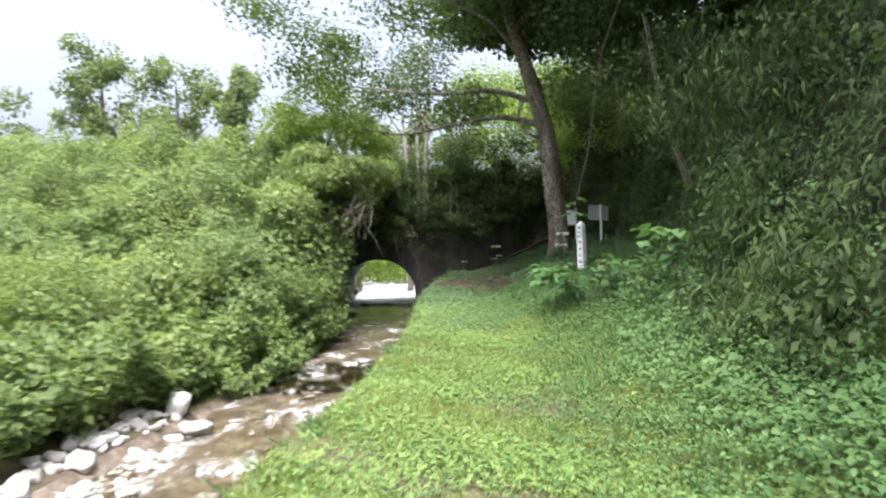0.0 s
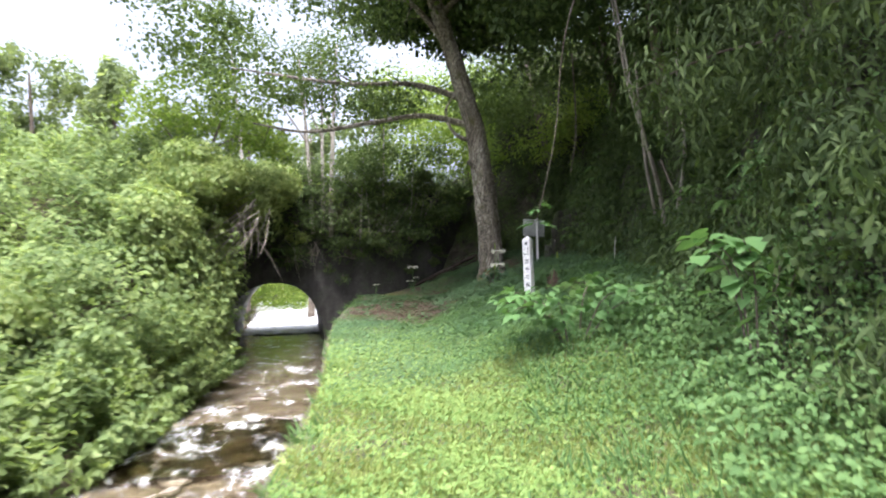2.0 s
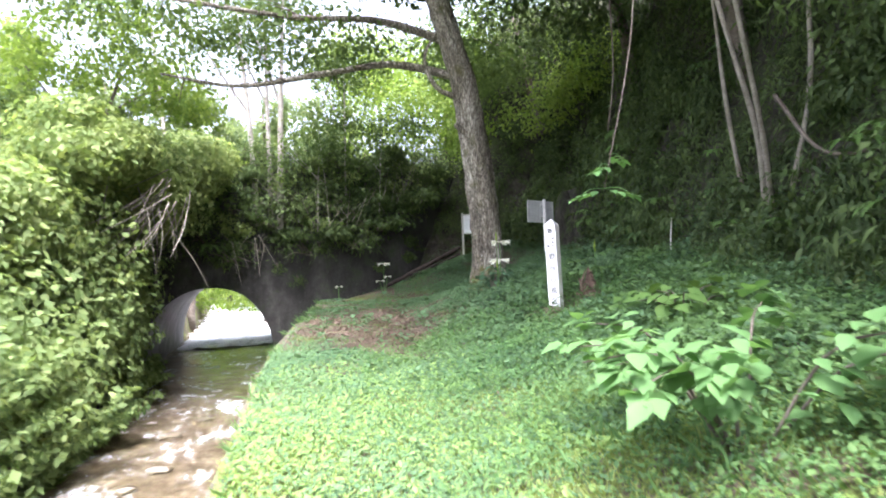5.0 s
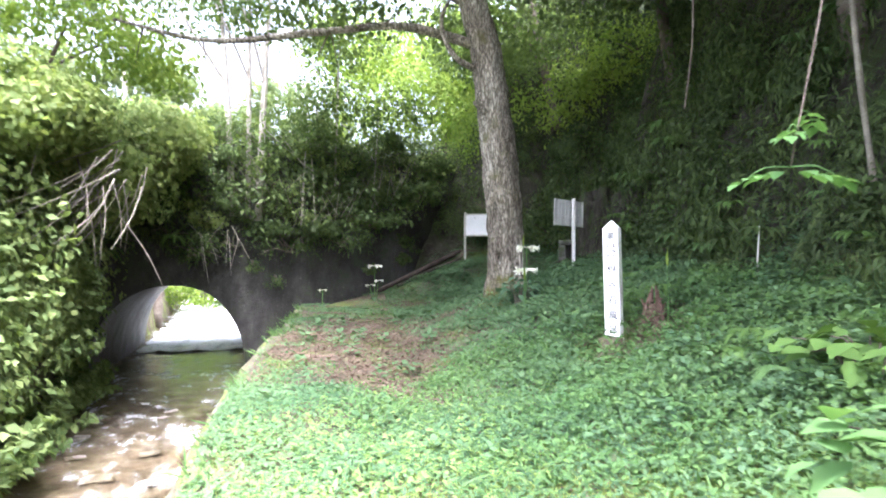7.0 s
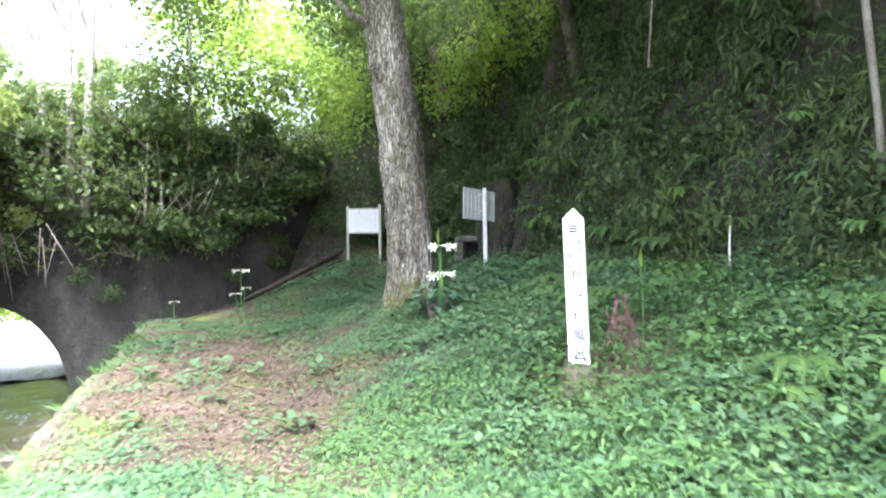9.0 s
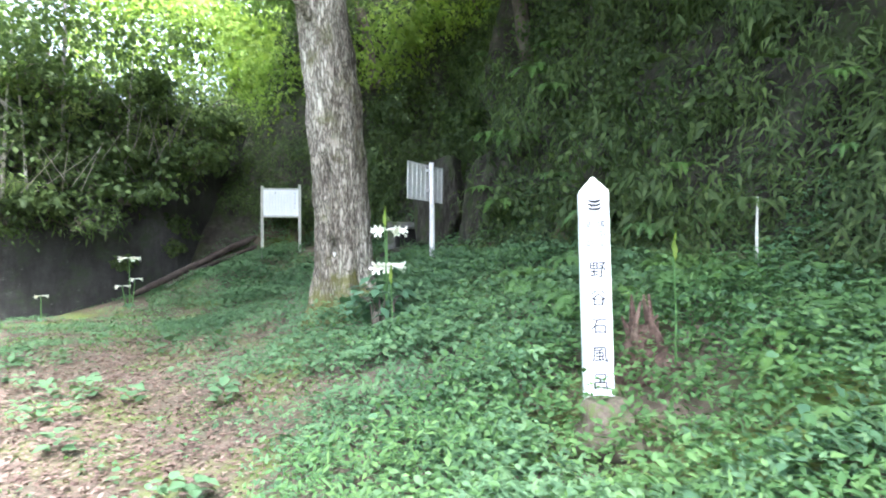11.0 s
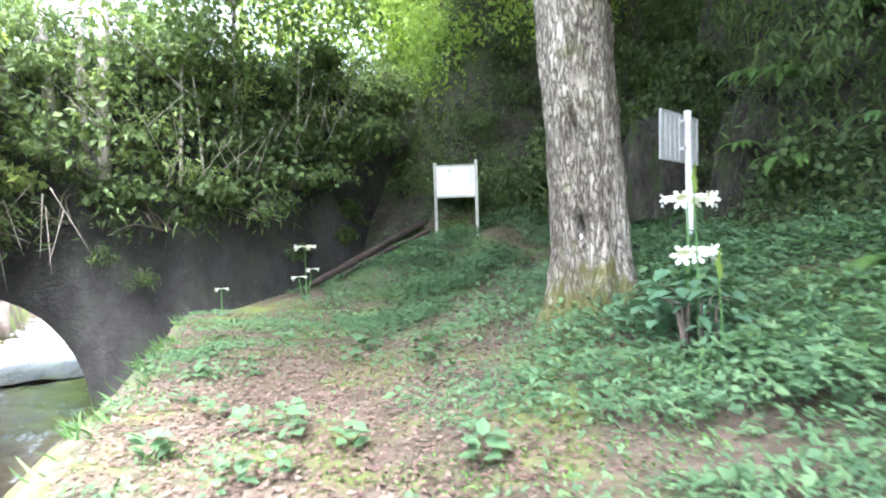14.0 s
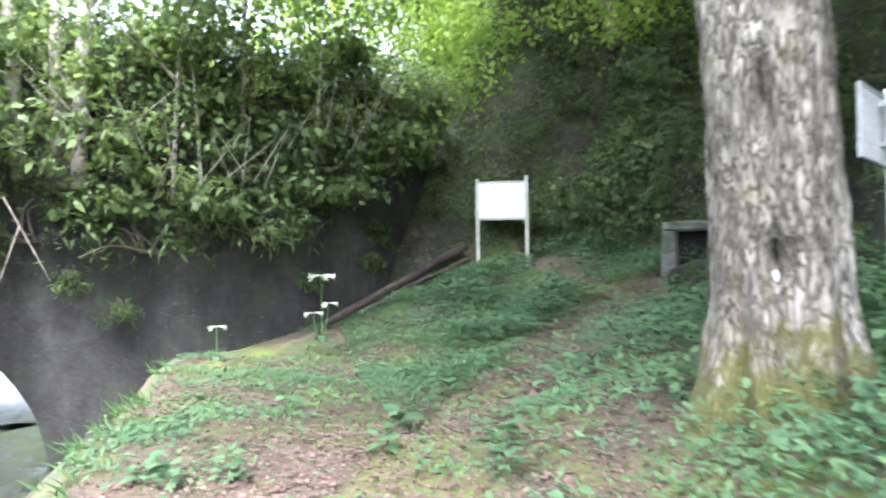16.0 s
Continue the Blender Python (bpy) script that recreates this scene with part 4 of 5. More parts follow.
def big_tree():
    """The old leaning tree by the path, with a fluted trunk, a bark scar and hollows."""
    at = Vector((4.87, 18.63, 0.78))
    root = empty("old_tree", at, "old leaning tree with fissured grey bark and a mossy foot", "tree")
    H = [0, 0.25, 0.7, 1.3, 2.1, 3.0, 4.4, 6.0, 8.0, 10.5]
    R = [0.50, 0.40, 0.315, 0.295, 0.29, 0.28, 0.255, 0.225, 0.19, 0.10]
    lean = [(0.04, 0.0), (0.02, 0.0), (0.0, 0.0), (-0.03, 0.0), (-0.09, 0.0), (-0.19, 0.0), (-0.40, 0.0), (-0.88, 0.0), (-1.5, 0.1), (-2.0, 0.3)]
    seg = 72
    zs = np.concatenate([np.linspace(-0.15, 4.5, 150), np.linspace(4.5, 10.5, 41)[1:]])
    verts, faces = [], []
    for z in zs:
        r = np.interp(z, H, R)
        cx, cy = np.interp(z, H, [p[0] for p in lean]), np.interp(z, H, [p[1] for p in lean])
        for k in range(seg):
            a = 2 * math.pi * k / seg
            d = Vector((math.cos(a), math.sin(a), 0))
            foot = 0.16 * math.exp(-max(z, 0) / 0.28) * (math.sin(5 * a + 0.8) + 0.4 * math.sin(9 * a))
            plates = noise.noise(Vector((d.x * 5.5, d.y * 5.5, z * 1.5))) * 0.024 + abs(noise.noise(Vector((d.x * 10, d.y * 10, z * 2.4 + 7)))) * 0.052
            fine = noise.noise(Vector((d.x * 22, d.y * 22, z * 9))) * 0.010
            q = r + foot * r - 0.012 + plates + fine
            # hollows and the long scar on the side towards the path
            for ha, hz, hw, hh, depth in ((-2.57, 1.64, 0.15, 0.16, 0.22), (-2.52, 0.90, 0.11, 0.10, 0.24), (-2.36, 0.52, 0.13, 0.34, 0.10), (-2.4, 2.3, 0.16, 0.10, 0.08), (-2.75, 1.3, 0.10, 0.4, 0.04)):
                da = (a - ha + math.pi) % (2 * math.pi) - math.pi
                q -= depth * math.exp(-(da / hw) ** 2 - ((z - hz) / hh) ** 2)
            for ha, hz, hw, hh, lip in ((-2.4, 0.56, 0.40, 0.50, 0.045), (-2.6, 1.62, 0.33, 0.32, 0.03)):
                da = (a - ha + math.pi) % (2 * math.pi) - math.pi
                ring = math.hypot(da / hw, (z - hz) / hh)
                q += lip * math.exp(-((ring - 1) / 0.28) ** 2)
            verts.append((cx + q * d.x, cy + q * d.y, z))
    for i in range(len(zs) - 1):
        for k in range(seg):
            a, b = i * seg + k, i * seg + (k + 1) % seg
            faces.append((a, b, b + seg, a + seg))
    put("trunk", mesh_from("trunk", verts, faces, M["bark"], True), root, "leaning trunk with fissured grey bark and a healed scar")
    limbs = [[(-0.28, 0.2, 4.45), (-1.6, 0.5, 4.75), (-3.0, 0.7, 4.55), (-4.6, 0.9, 4.3), (-6.0, 1.0, 4.5)], [(-0.34, 0.25, 5.2), (-1.8, 0.2, 5.5), (-3.6, -0.2, 5.3), (-6.2, -0.3, 5.5)],
             [(-0.25, 0.18, 4.0), (-0.85, 0.1, 4.2), (-1.1, 0.05, 4.75), (-0.85, 0.0, 5.3)], [(-0.15, 0.1, 3.2), (-0.42, 0.0, 3.32), (-0.60, -0.05, 3.45)],
             [(-0.4, 0.3, 6.6), (-1.5, 0.0, 7.6), (-3.2, -0.6, 8.0)], [(-0.4, 0.3, 7.4), (0.8, -0.6, 8.6), (1.8, -1.8, 9.2)], [(-0.4, 0.35, 8.0), (-0.6, 2.0, 9.2), (-1.0, 3.5, 9.6)]]
    radii = [(0.09, 0.07, 0.05, 0.02), (0.10, 0.07, 0.05, 0.02), (0.06, 0.045, 0.02), (0.07, 0.06, 0.045), (0.10, 0.06, 0.02), (0.10, 0.06, 0.03), (0.10, 0.06, 0.03)]
    a = -2.45
    v, f = tube([(0.27 * math.cos(a), 0.27 * math.sin(a), 0.28), (0.245 * math.cos(a), 0.245 * math.sin(a), 0.5), (0.225 * math.cos(a - 0.1), 0.225 * math.sin(a - 0.1), 0.84)], (0.022, 0.034, 0.014), 8, 14, 0.3, 2.0)
    put("bare_wood", mesh_from("bare_wood", v, f, M["grey_wood"], True), root, "pale bare wood in the healed scar")
    old = [(0, 0.0), (3.0, -0.14), (4.4, -0.26), (6.0, -0.38), (8.0, -0.45)]
    for k, (pts, rr) in enumerate(zip(limbs, radii)):
        z = pts[0][2]
        dx = float(np.interp(z, H, [p[0] for p in lean])) - float(along(old, z))
        pts = [(p[0] + dx, p[1] - 0.15, p[2]) for p in pts]
        v, f = tube(pts, rr, 8, 26, 0.25, k * 2.0)
        put("limb", mesh_from("limb", v, f, M["bark"], True), root)
        if k in (0, 1, 4, 5, 6):
            c = curve_points(pts, 14)
            for s in range(4, 14, 2):
                for _ in range(2):
                    d = Vector((rng.normal(), rng.normal(), rng.normal() * 0.5 - 0.05)).normalized()
                    p0 = Vector(c[s])
                    v, f = tube([p0, p0 + d * 0.35 + Vector((0, 0, 0.05)), p0 + d * 0.8], (0.018, 0.010, 0.004), 5, 6)
                    put("twig", mesh_from("twig", v, f, M["twig"], True), root)
    crown = [(1700, (-3.4, 0.8, 5.4), (2.4, 1.7, 0.9)), (1500, (-6.2, 0.6, 5.6), (1.8, 1.6, 1.0)), (3200, (-3.4, -0.4, 8.0), (3.0, 2.6, 1.2)), (3500, (1.5, -1.8, 9.0), (3.0, 2.8, 1.5)),
             (3500, (-1.0, 3.0, 9.4), (3.0, 2.6, 1.6)), (3500, (-0.5, 0.2, 10.6), (3.4, 3.0, 1.5)), (2600, (-7.6, 1.0, 6.9), (1.6, 1.6, 1.1)), (2600, (-5.0, 0.2, 8.6), (2.4, 2.2, 1.0)), (1800, (-9.0, 0.6, 8.6), (1.8, 1.8, 1.0))]
    Ps, Os = zip(*[lump(c, p, r, 0.85, 22, 0.25) for c, p, r in crown])
    put("crown", loose_leaves("crown", np.vstack(Ps), np.vstack(Os), 0.12, M["crown"], SIMPLE, 0.5), root, "airy crown of small green leaves")


big_tree()

# trees on the hillside, whose crowns close over the path
for k, (tx, ty, hh, r) in enumerate([(7.4, 8.5, 9, 2.8), (6.6, 4.0, 9, 2.8), (8.6, 12.5, 9.5, 3.0), (9.6, 16.5, 9.5, 3.0), (10.2, 21.0, 9, 3.0), (9.5, 25.5, 8, 2.8), (11.5, 9.5, 11, 3.2), (12.5, 14.5, 11, 3.2), (13, 19.5, 11, 3.2), (6.2, -1.0, 9, 3.0), (7.7, 14.6, 8.5, 2.9), (7.2, 10.8, 8.5, 2.8)]):
    z0 = float(height(tx, ty)) - 0.2
    top = hh - z0 + 1.5
    d = 1.0 if ty < 9 else 0.55
    tree("hillside_tree", (tx, ty, z0), [("trunk", [(0, 0, 0), (-0.3, 0.1, top * 0.4), (-0.8, 0.1, top)], (0.16, 0.13, 0.06)), ("limb", [(-0.4, 0.1, top * 0.5), (-1.4, -0.3, top * 0.7), (-2.6, -0.5, top * 0.75)], (0.07, 0.05, 0.02))],
         [(int(7500 * d), (-1.2, 0, top * 0.8), (r, r, 1.5)), (int(6500 * d), (-2.3, -0.4, top * 0.55), (r * 0.8, r * 0.8, 1.2)), (int(5000 * d), (-0.2, 0.6, top * 1.1), (r, r, 1.4))],
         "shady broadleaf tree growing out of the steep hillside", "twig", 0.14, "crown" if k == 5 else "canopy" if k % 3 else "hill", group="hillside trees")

# tall hillside trees added for shade; crowns, largely unseen, meet over the glade
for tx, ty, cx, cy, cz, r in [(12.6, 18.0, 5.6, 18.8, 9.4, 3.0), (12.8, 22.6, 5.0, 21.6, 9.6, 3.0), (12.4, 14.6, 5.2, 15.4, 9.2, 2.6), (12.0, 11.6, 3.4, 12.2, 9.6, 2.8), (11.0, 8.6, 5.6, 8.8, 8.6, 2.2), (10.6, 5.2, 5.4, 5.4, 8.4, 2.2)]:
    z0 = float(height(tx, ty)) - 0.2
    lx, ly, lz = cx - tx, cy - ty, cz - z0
    tree("added_shade_tree", (tx, ty, z0), [("trunk", [(0, 0, 0), (-0.3, 0, 1.6), (-0.6, 0.1, 3.2)], (0.20, 0.17, 0.09)), ("limb", [(-0.3, 0, 1.4), (lx * 0.5, ly * 0.5, max(lz, 0) * 0.6 + 1.6), (lx, ly, lz + 0.3)], (0.12, 0.09, 0.03))],
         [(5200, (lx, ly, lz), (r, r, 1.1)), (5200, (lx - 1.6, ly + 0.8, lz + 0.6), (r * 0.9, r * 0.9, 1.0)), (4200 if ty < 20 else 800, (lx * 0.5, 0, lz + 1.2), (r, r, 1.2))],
         "tall hillside tree added to shade the path, crown largely out of view", "twig", 0.20, "hill", group="shade trees")

# leafy boughs that hang from the hillside by the start
for c, r, m in [((4.5, 6.6, 3.2), (1.1, 1.3, 1.1), "hill"), ((4.4, 8.4, 3.6), (1.1, 1.3, 1.0), "hill"), ((4.9, 5.0, 4.2), (1.3, 1.4, 1.1), "hill"), ((4.3, 7.2, 2.2), (0.8, 1.0, 0.7), "canopy"), ((4.9, 10.2, 4.3), (1.2, 1.3, 1.0), "hill")]:
    P, O = lump(2600, c, r, 0.8, 16)
    leafy("bough", P, O, 0.125, M[m], "drooping bough with long narrow leaves over the slope", "bough", "drooping boughs", (c[0] + 0.9, c[1], c[2] + 0.3), LANCE, 0.9, 0.8)

# slim trunks on the embankment over the culvert
for sx, sy, sz, dx, hh, r in [(0.35, 25.0, 2.7, -0.45, 6.5, 0.085), (0.70, 25.1, 2.9, 0.0, 6.5, 0.07), (0.95, 25.0, 2.6, 0.30, 7.0, 0.095), (-1.9, 24.9, 3.4, -0.5, 6.0, 0.06), (2.9, 25.4, 3.6, 0.1, 4.2, 0.04), (2.0, 24.95, 2.5, 0.15, 3.0, 0.03), (2.35, 25.0, 2.5, -0.2, 2.8, 0.025), (3.9, 25.4, 3.0, 0.2, 2.6, 0.025)]:
    tree("slim_tree", (sx, sy, sz), [("trunk", [(0, 0, 0), (dx * 0.4, 0, hh * 0.5), (dx, 0.2, hh)], (r, r * 0.8, r * 0.4)), ("branch", [(dx * 0.4, 0, hh * 0.5), (dx - 0.6, -0.2, hh * 0.7), (dx - 1.1, -0.3, hh * 0.85)], (r * 0.5, r * 0.35, 0.01))],
         [(700, (dx - 0.5, 0, hh * 0.8), (1.3, 1.0, 1.1)), (700, (dx + 0.3, 0.2, hh), (1.2, 1.0, 0.9))], "slim pale-trunked tree on the crest over the culvert", "pale_twig", 0.11, "crown", group="slim trees on the crest")

# airy sapling above the hanging creeper
tree("leaning_tree", (-3.3, 21.2, 2.2), [("trunk", [(0, 0, 0), (0.4, -0.2, 1.6), (1.1, -0.5, 3.4)], (0.07, 0.055, 0.025)), ("branch", [(0.4, -0.2, 1.6), (0.0, -0.6, 2.6), (-0.5, -1.0, 3.4)], (0.04, 0.03, 0.012)), ("branch", [(0.8, -0.4, 2.6), (1.7, -0.7, 3.0), (2.3, -0.8, 2.9)], (0.03, 0.02, 0.008))],
     [(1500, (1.3, -0.6, 3.2), (1.4, 1.1, 0.8)), (1300, (-0.3, -0.9, 3.6), (1.3, 1.1, 0.8)), (900, (0.6, -0.4, 4.6), (1.2, 1.0, 0.7)), (900, (2.4, -0.8, 2.8), (0.9, 0.8, 0.5))], "airy pale-green sapling leaning over the stream", "twig", 0.11, "lime")

# dark bushes on the slope behind the notice board
for k in range(30):
    by = 21.3 + 5.2 * rng.random()
    bx = float(along(HILL, by)) + 0.2 + 2.4 * rng.random()
    if abs(by - 22.7) < 0.7 and bx < 10:
        continue
    bz = float(height(bx, by)) + 0.15
    br = 0.4 + 0.35 * rng.random()
    P, O = lump(1300, (bx - 0.15, by, bz), (br, br * 1.2, br * 0.9), 0.9, 16, 0.2)
    leafy("bush", P, O, 0.09, M[("hill", "hill", "canopy")[k % 3]], "dark evergreen bush on the slope by the culvert", "bush", "bushes on the slope", (bx, by, bz - 0.2), (SIMPLE, LANCE)[k % 2], 0.7, 0.9, 0.6, 3)

# small plants on the lower face of the wall
for k in range(9):
    wx = -3 + 8.5 * rng.random()
    wz = 0.9 + 1.4 * rng.random() + 0.25 * max(0.0, wx - 2)
    if abs(wx - ARCH_X) < ARCH_HALF + 0.1 and wz < 1.4:
        continue
    wy = float(wall_y(wx)) + 0.06 * wz
    P, O = lump(160, (wx, wy - 0.08, wz), (0.30, 0.16, 0.17), 0.9, 7)
    leafy("wall_plant", P, O, 0.10, M[("canopy", "hill", "canopy")[k % 3]], "small plant growing from the face of the wall", "plant", "plants on the wall", (wx, wy, wz), (LANCE, SIMPLE)[k % 2], 0.8, 0.9, 0.5, 2)

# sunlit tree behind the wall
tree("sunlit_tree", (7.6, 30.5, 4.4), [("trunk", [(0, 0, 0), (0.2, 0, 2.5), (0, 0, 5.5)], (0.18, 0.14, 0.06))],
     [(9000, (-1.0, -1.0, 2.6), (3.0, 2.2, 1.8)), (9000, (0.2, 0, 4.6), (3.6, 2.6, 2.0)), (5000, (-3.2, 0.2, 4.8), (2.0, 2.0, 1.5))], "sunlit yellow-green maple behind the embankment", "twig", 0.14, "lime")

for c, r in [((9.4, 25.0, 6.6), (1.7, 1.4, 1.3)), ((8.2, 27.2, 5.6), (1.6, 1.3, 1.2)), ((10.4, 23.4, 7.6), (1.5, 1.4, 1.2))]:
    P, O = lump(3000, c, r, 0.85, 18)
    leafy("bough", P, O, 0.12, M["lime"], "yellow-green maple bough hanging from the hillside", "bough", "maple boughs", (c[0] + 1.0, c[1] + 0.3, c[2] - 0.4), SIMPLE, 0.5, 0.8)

# far trees beyond the embankment
for tx, ty, hh, w in [(-33, 44, 8, 4.0), (-27, 40, 7, 3.5), (-19.5, 41, 11, 2.6), (-14, 39, 8.5, 2.6), (-9.5, 37, 8, 2.2), (-6.0, 36, 6.0, 1.8), (-3.0, 38, 6.5, 2.2), (0.5, 40, 6, 2.4), (4, 42, 6.5, 2.6), (-40, 50, 9, 5), (-23, 55, 9, 4), (-2, 52, 8, 4)]:
    zg = float(height(tx, ty)) - 0.1
    hh += 4.2 - zg
    tree("far_tree", (tx, ty, zg), [("trunk", [(0, 0, 0), (0.3, 0, hh * 0.5), (0.1, 0, hh * 0.95)], (0.22, 0.16, 0.05)), ("limb", [(0.2, 0, hh * 0.4), (-w * 0.4, 0, hh * 0.6), (-w * 0.7, 0, hh * 0.66)], (0.1, 0.06, 0.02)), ("limb", [(0.2, 0, hh * 0.5), (w * 0.5, 0, hh * 0.65), (w * 0.8, 0, hh * 0.72)], (0.1, 0.06, 0.02))],
         [(230, (w * rng.normal() * 0.42, 0.3 * w * rng.normal(), hh * (0.42 + 0.58 * rng.random())), (w * (0.22 + 0.25 * rng.random()), w * 0.3, hh * (0.04 + 0.05 * rng.random()))) for _ in range(24)],
         "tall airy tree far beyond the embankment", "twig", 0.26, "far", group="far trees")

# green bank in the sun at the far end of the culvert
for c, r in [((-4.5, 47, 0.8), (3.0, 2.5, 2.6)), ((0.5, 49, 0.8), (3.2, 2.5, 2.6)), ((-1.8, 52, 1.5), (4, 2, 3)), ((3.8, 44, 1.0), (2, 3, 2))]:
    P, O = lump(6000, c, r, 0.6, 18)
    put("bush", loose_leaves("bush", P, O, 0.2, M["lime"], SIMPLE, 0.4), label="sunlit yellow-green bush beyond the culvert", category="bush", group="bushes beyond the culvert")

# ---- things ----
def facing(at, direction):
    """A pose at a place whose local -y looks along the plan direction."""
    return Matrix.Translation(at) @ Matrix.Rotation(math.atan2(direction[1], direction[0]) + math.pi / 2, 4, "Z")


def lettering(name, text, size, at, parent, mat, depth=0.002):
    """Raised characters on a face that looks along local -y."""
    cu = bpy.data.curves.new(name, "FONT")
    cu.body, cu.size, cu.align_x, cu.align_y, cu.extrude, cu.offset = text, size, "CENTER", "CENTER", depth, size * 0.006
    tmp = bpy.data.objects.new(name, cu)
    scene.collection.objects.link(tmp)
    me = bpy.data.meshes.new_from_object(tmp.evaluated_get(bpy.context.evaluated_depsgraph_get()))
    bpy.data.objects.remove(tmp)
    me.transform(Matrix.Translation(at) @ Matrix.Rotation(math.pi / 2, 4, "X"))
    me.materials.clear()
    me.materials.append(mat)
    return put(name, me, parent)


def stone_mesh(seed, flat=0.7, jag=0.45, sub=3):
    bm = bmesh.new()
    bmesh.ops.create_icosphere(bm, subdivisions=sub, radius=1.0)
    for v in bm.verts:
        f = 1 + jag * noise.noise(v.co * 1.1 + Vector((seed * 5.3, 0, 0))) + 0.12 * noise.noise(v.co * 3 + Vector((0, seed, 0)))
        v.co *= f
        v.co.x = max(-0.85, min(0.85, v.co.x))
        v.co.z = max(-0.6, min(0.75, v.co.z)) * flat
    me = bpy.data.meshes.new("stone")
    bm.to_mesh(me)
    bm.free()
    me.polygons.foreach_set("use_smooth", [True] * len(me.polygons))
    return me


def marker_post():
    m = facing((4.46, 14.84, 0.60), (-0.72, -0.69)) @ Matrix.Rotation(radians(-1.4), 4, "Y")
    root = empty("marker_post", (0, 0, 0), "white-painted wooden marker post with black lettering, on the mossy slope", "post")
    root.matrix_world = m
    w, h = 0.165, 1.38
    bm = box((w, w, h), (0, 0, h / 2), 0.006)
    part("shaft", bm, M["white_paint"], root)
    bm = bmesh.new()
    bmesh.ops.create_cone(bm, cap_ends=True, segments=4, radius1=w * 0.705, radius2=0.012, depth=0.085)
    bmesh.ops.rotate(bm, matrix=Matrix.Rotation(math.pi / 4, 3, "Z"), verts=bm.verts)
    bmesh.ops.translate(bm, vec=(0, 0, h + 0.0425), verts=bm.verts)
    part("cap", bm, M["white_paint"], root, "low pointed cap")
    y = -w / 2 - 0.001
    for k in range(3):
        v, f = tube([(-0.036, 0, 0.008), (-0.018, 0, -0.004), (0.018, 0, -0.004), (0.036, 0, 0.008)], (0.004, 0.008, 0.008, 0.004), 6, 12)
        put("emblem_bar", mesh_from("emblem_bar", [(p[0], y + p[1] * 0.3, p[2] + 1.325 - 0.022 * k) for p in v], f, M["ink"]), root, "curved black emblem bar")
    for ch, cx, cz, s in (("国", 0.036, 1.19, 0.045), ("指", 0.036, 1.135, 0.045), ("定", 0.036, 1.08, 0.045), ("史", -0.030, 1.19, 0.045), ("跡", -0.030, 1.08, 0.045),
                          ("野", 0.008, 0.93, 0.098), ("谷", 0.008, 0.77, 0.098), ("石", 0.008, 0.61, 0.098), ("風", 0.008, 0.45, 0.098), ("呂", 0.008, 0.30, 0.098)):
        lettering("character", ch, s, (cx, y, cz), root, M["ink"])
    # stone at its foot
    for k, (dx, dy, dz, s) in enumerate([((0.02), -0.22, 0.12, (0.16, 0.13, 0.17)), (0.03, -0.24, 0.0, (0.21, 0.17, 0.13)), (0.20, -0.1, -0.03, (0.13, 0.12, 0.11))]):
        me = stone_mesh(11 + k, 0.9, 0.4)
        me.materials.append(M["foot_stone"])
        ob = put("footing_stone", me, label="rough brown stone set against the foot of the post", category="stone", group="stones at the post")
        ob.matrix_world = m @ Matrix.Translation((dx, dy, dz)) @ Matrix.Diagonal((*s, 1))


M["foot_stone"] = rough_material("brown_stone", [(0.3, (0.09, 0.07, 0.05)), (0.7, (0.21, 0.17, 0.13))], 4, 40, 0.9, 0.7, moss=(0.10, 0.13, 0.04))
marker_post()


def info_board():
    m = facing((6.93, 25.25, 1.42), (-0.515, -0.857))
    root = empty("notice_board", (0, 0, 0), "white notice board on two grey posts beside the culvert wall", "notice board")
    root.matrix_world = m
    for sx, top in ((-0.40, 1.60), (0.40, 1.64)):
        part("post", box((0.055, 0.055, top + 0.15), (sx, 0, (top - 0.15) / 2), 0.004), M["grey_wood"], root)
    part("panel", box((0.74, 0.02, 0.56), (0, -0.005, 1.24), 0.002), M["panel"], root, "blank white panel")
    for z in (1.54, 0.94):
        part("rail", box((0.745, 0.04, 0.035), (0, 0, z), 0.003), M["grey_wood"], root)
    for k in range(9):
        part("text_bar", box((0.018, 0.004, 0.34 + 0.08 * math.sin(k * 2.2)), (-0.30 + 0.062 * k, -0.017, 1.25), 0), M["pale_print"], root)
    for k, z in enumerate((1.44, 1.37, 1.30, 1.23, 1.12)):
        part("title_mark", box((0.034, 0.004, 0.034), (0.30, -0.017, z), 0), M["faded"], root)


M["pale_print"] = rough_material("pale_print", [(0.3, (0.64, 0.68, 0.67)), (0.7, (0.72, 0.75, 0.74))], 8, 60, 0.5, 0.1, 0.002)
info_board()


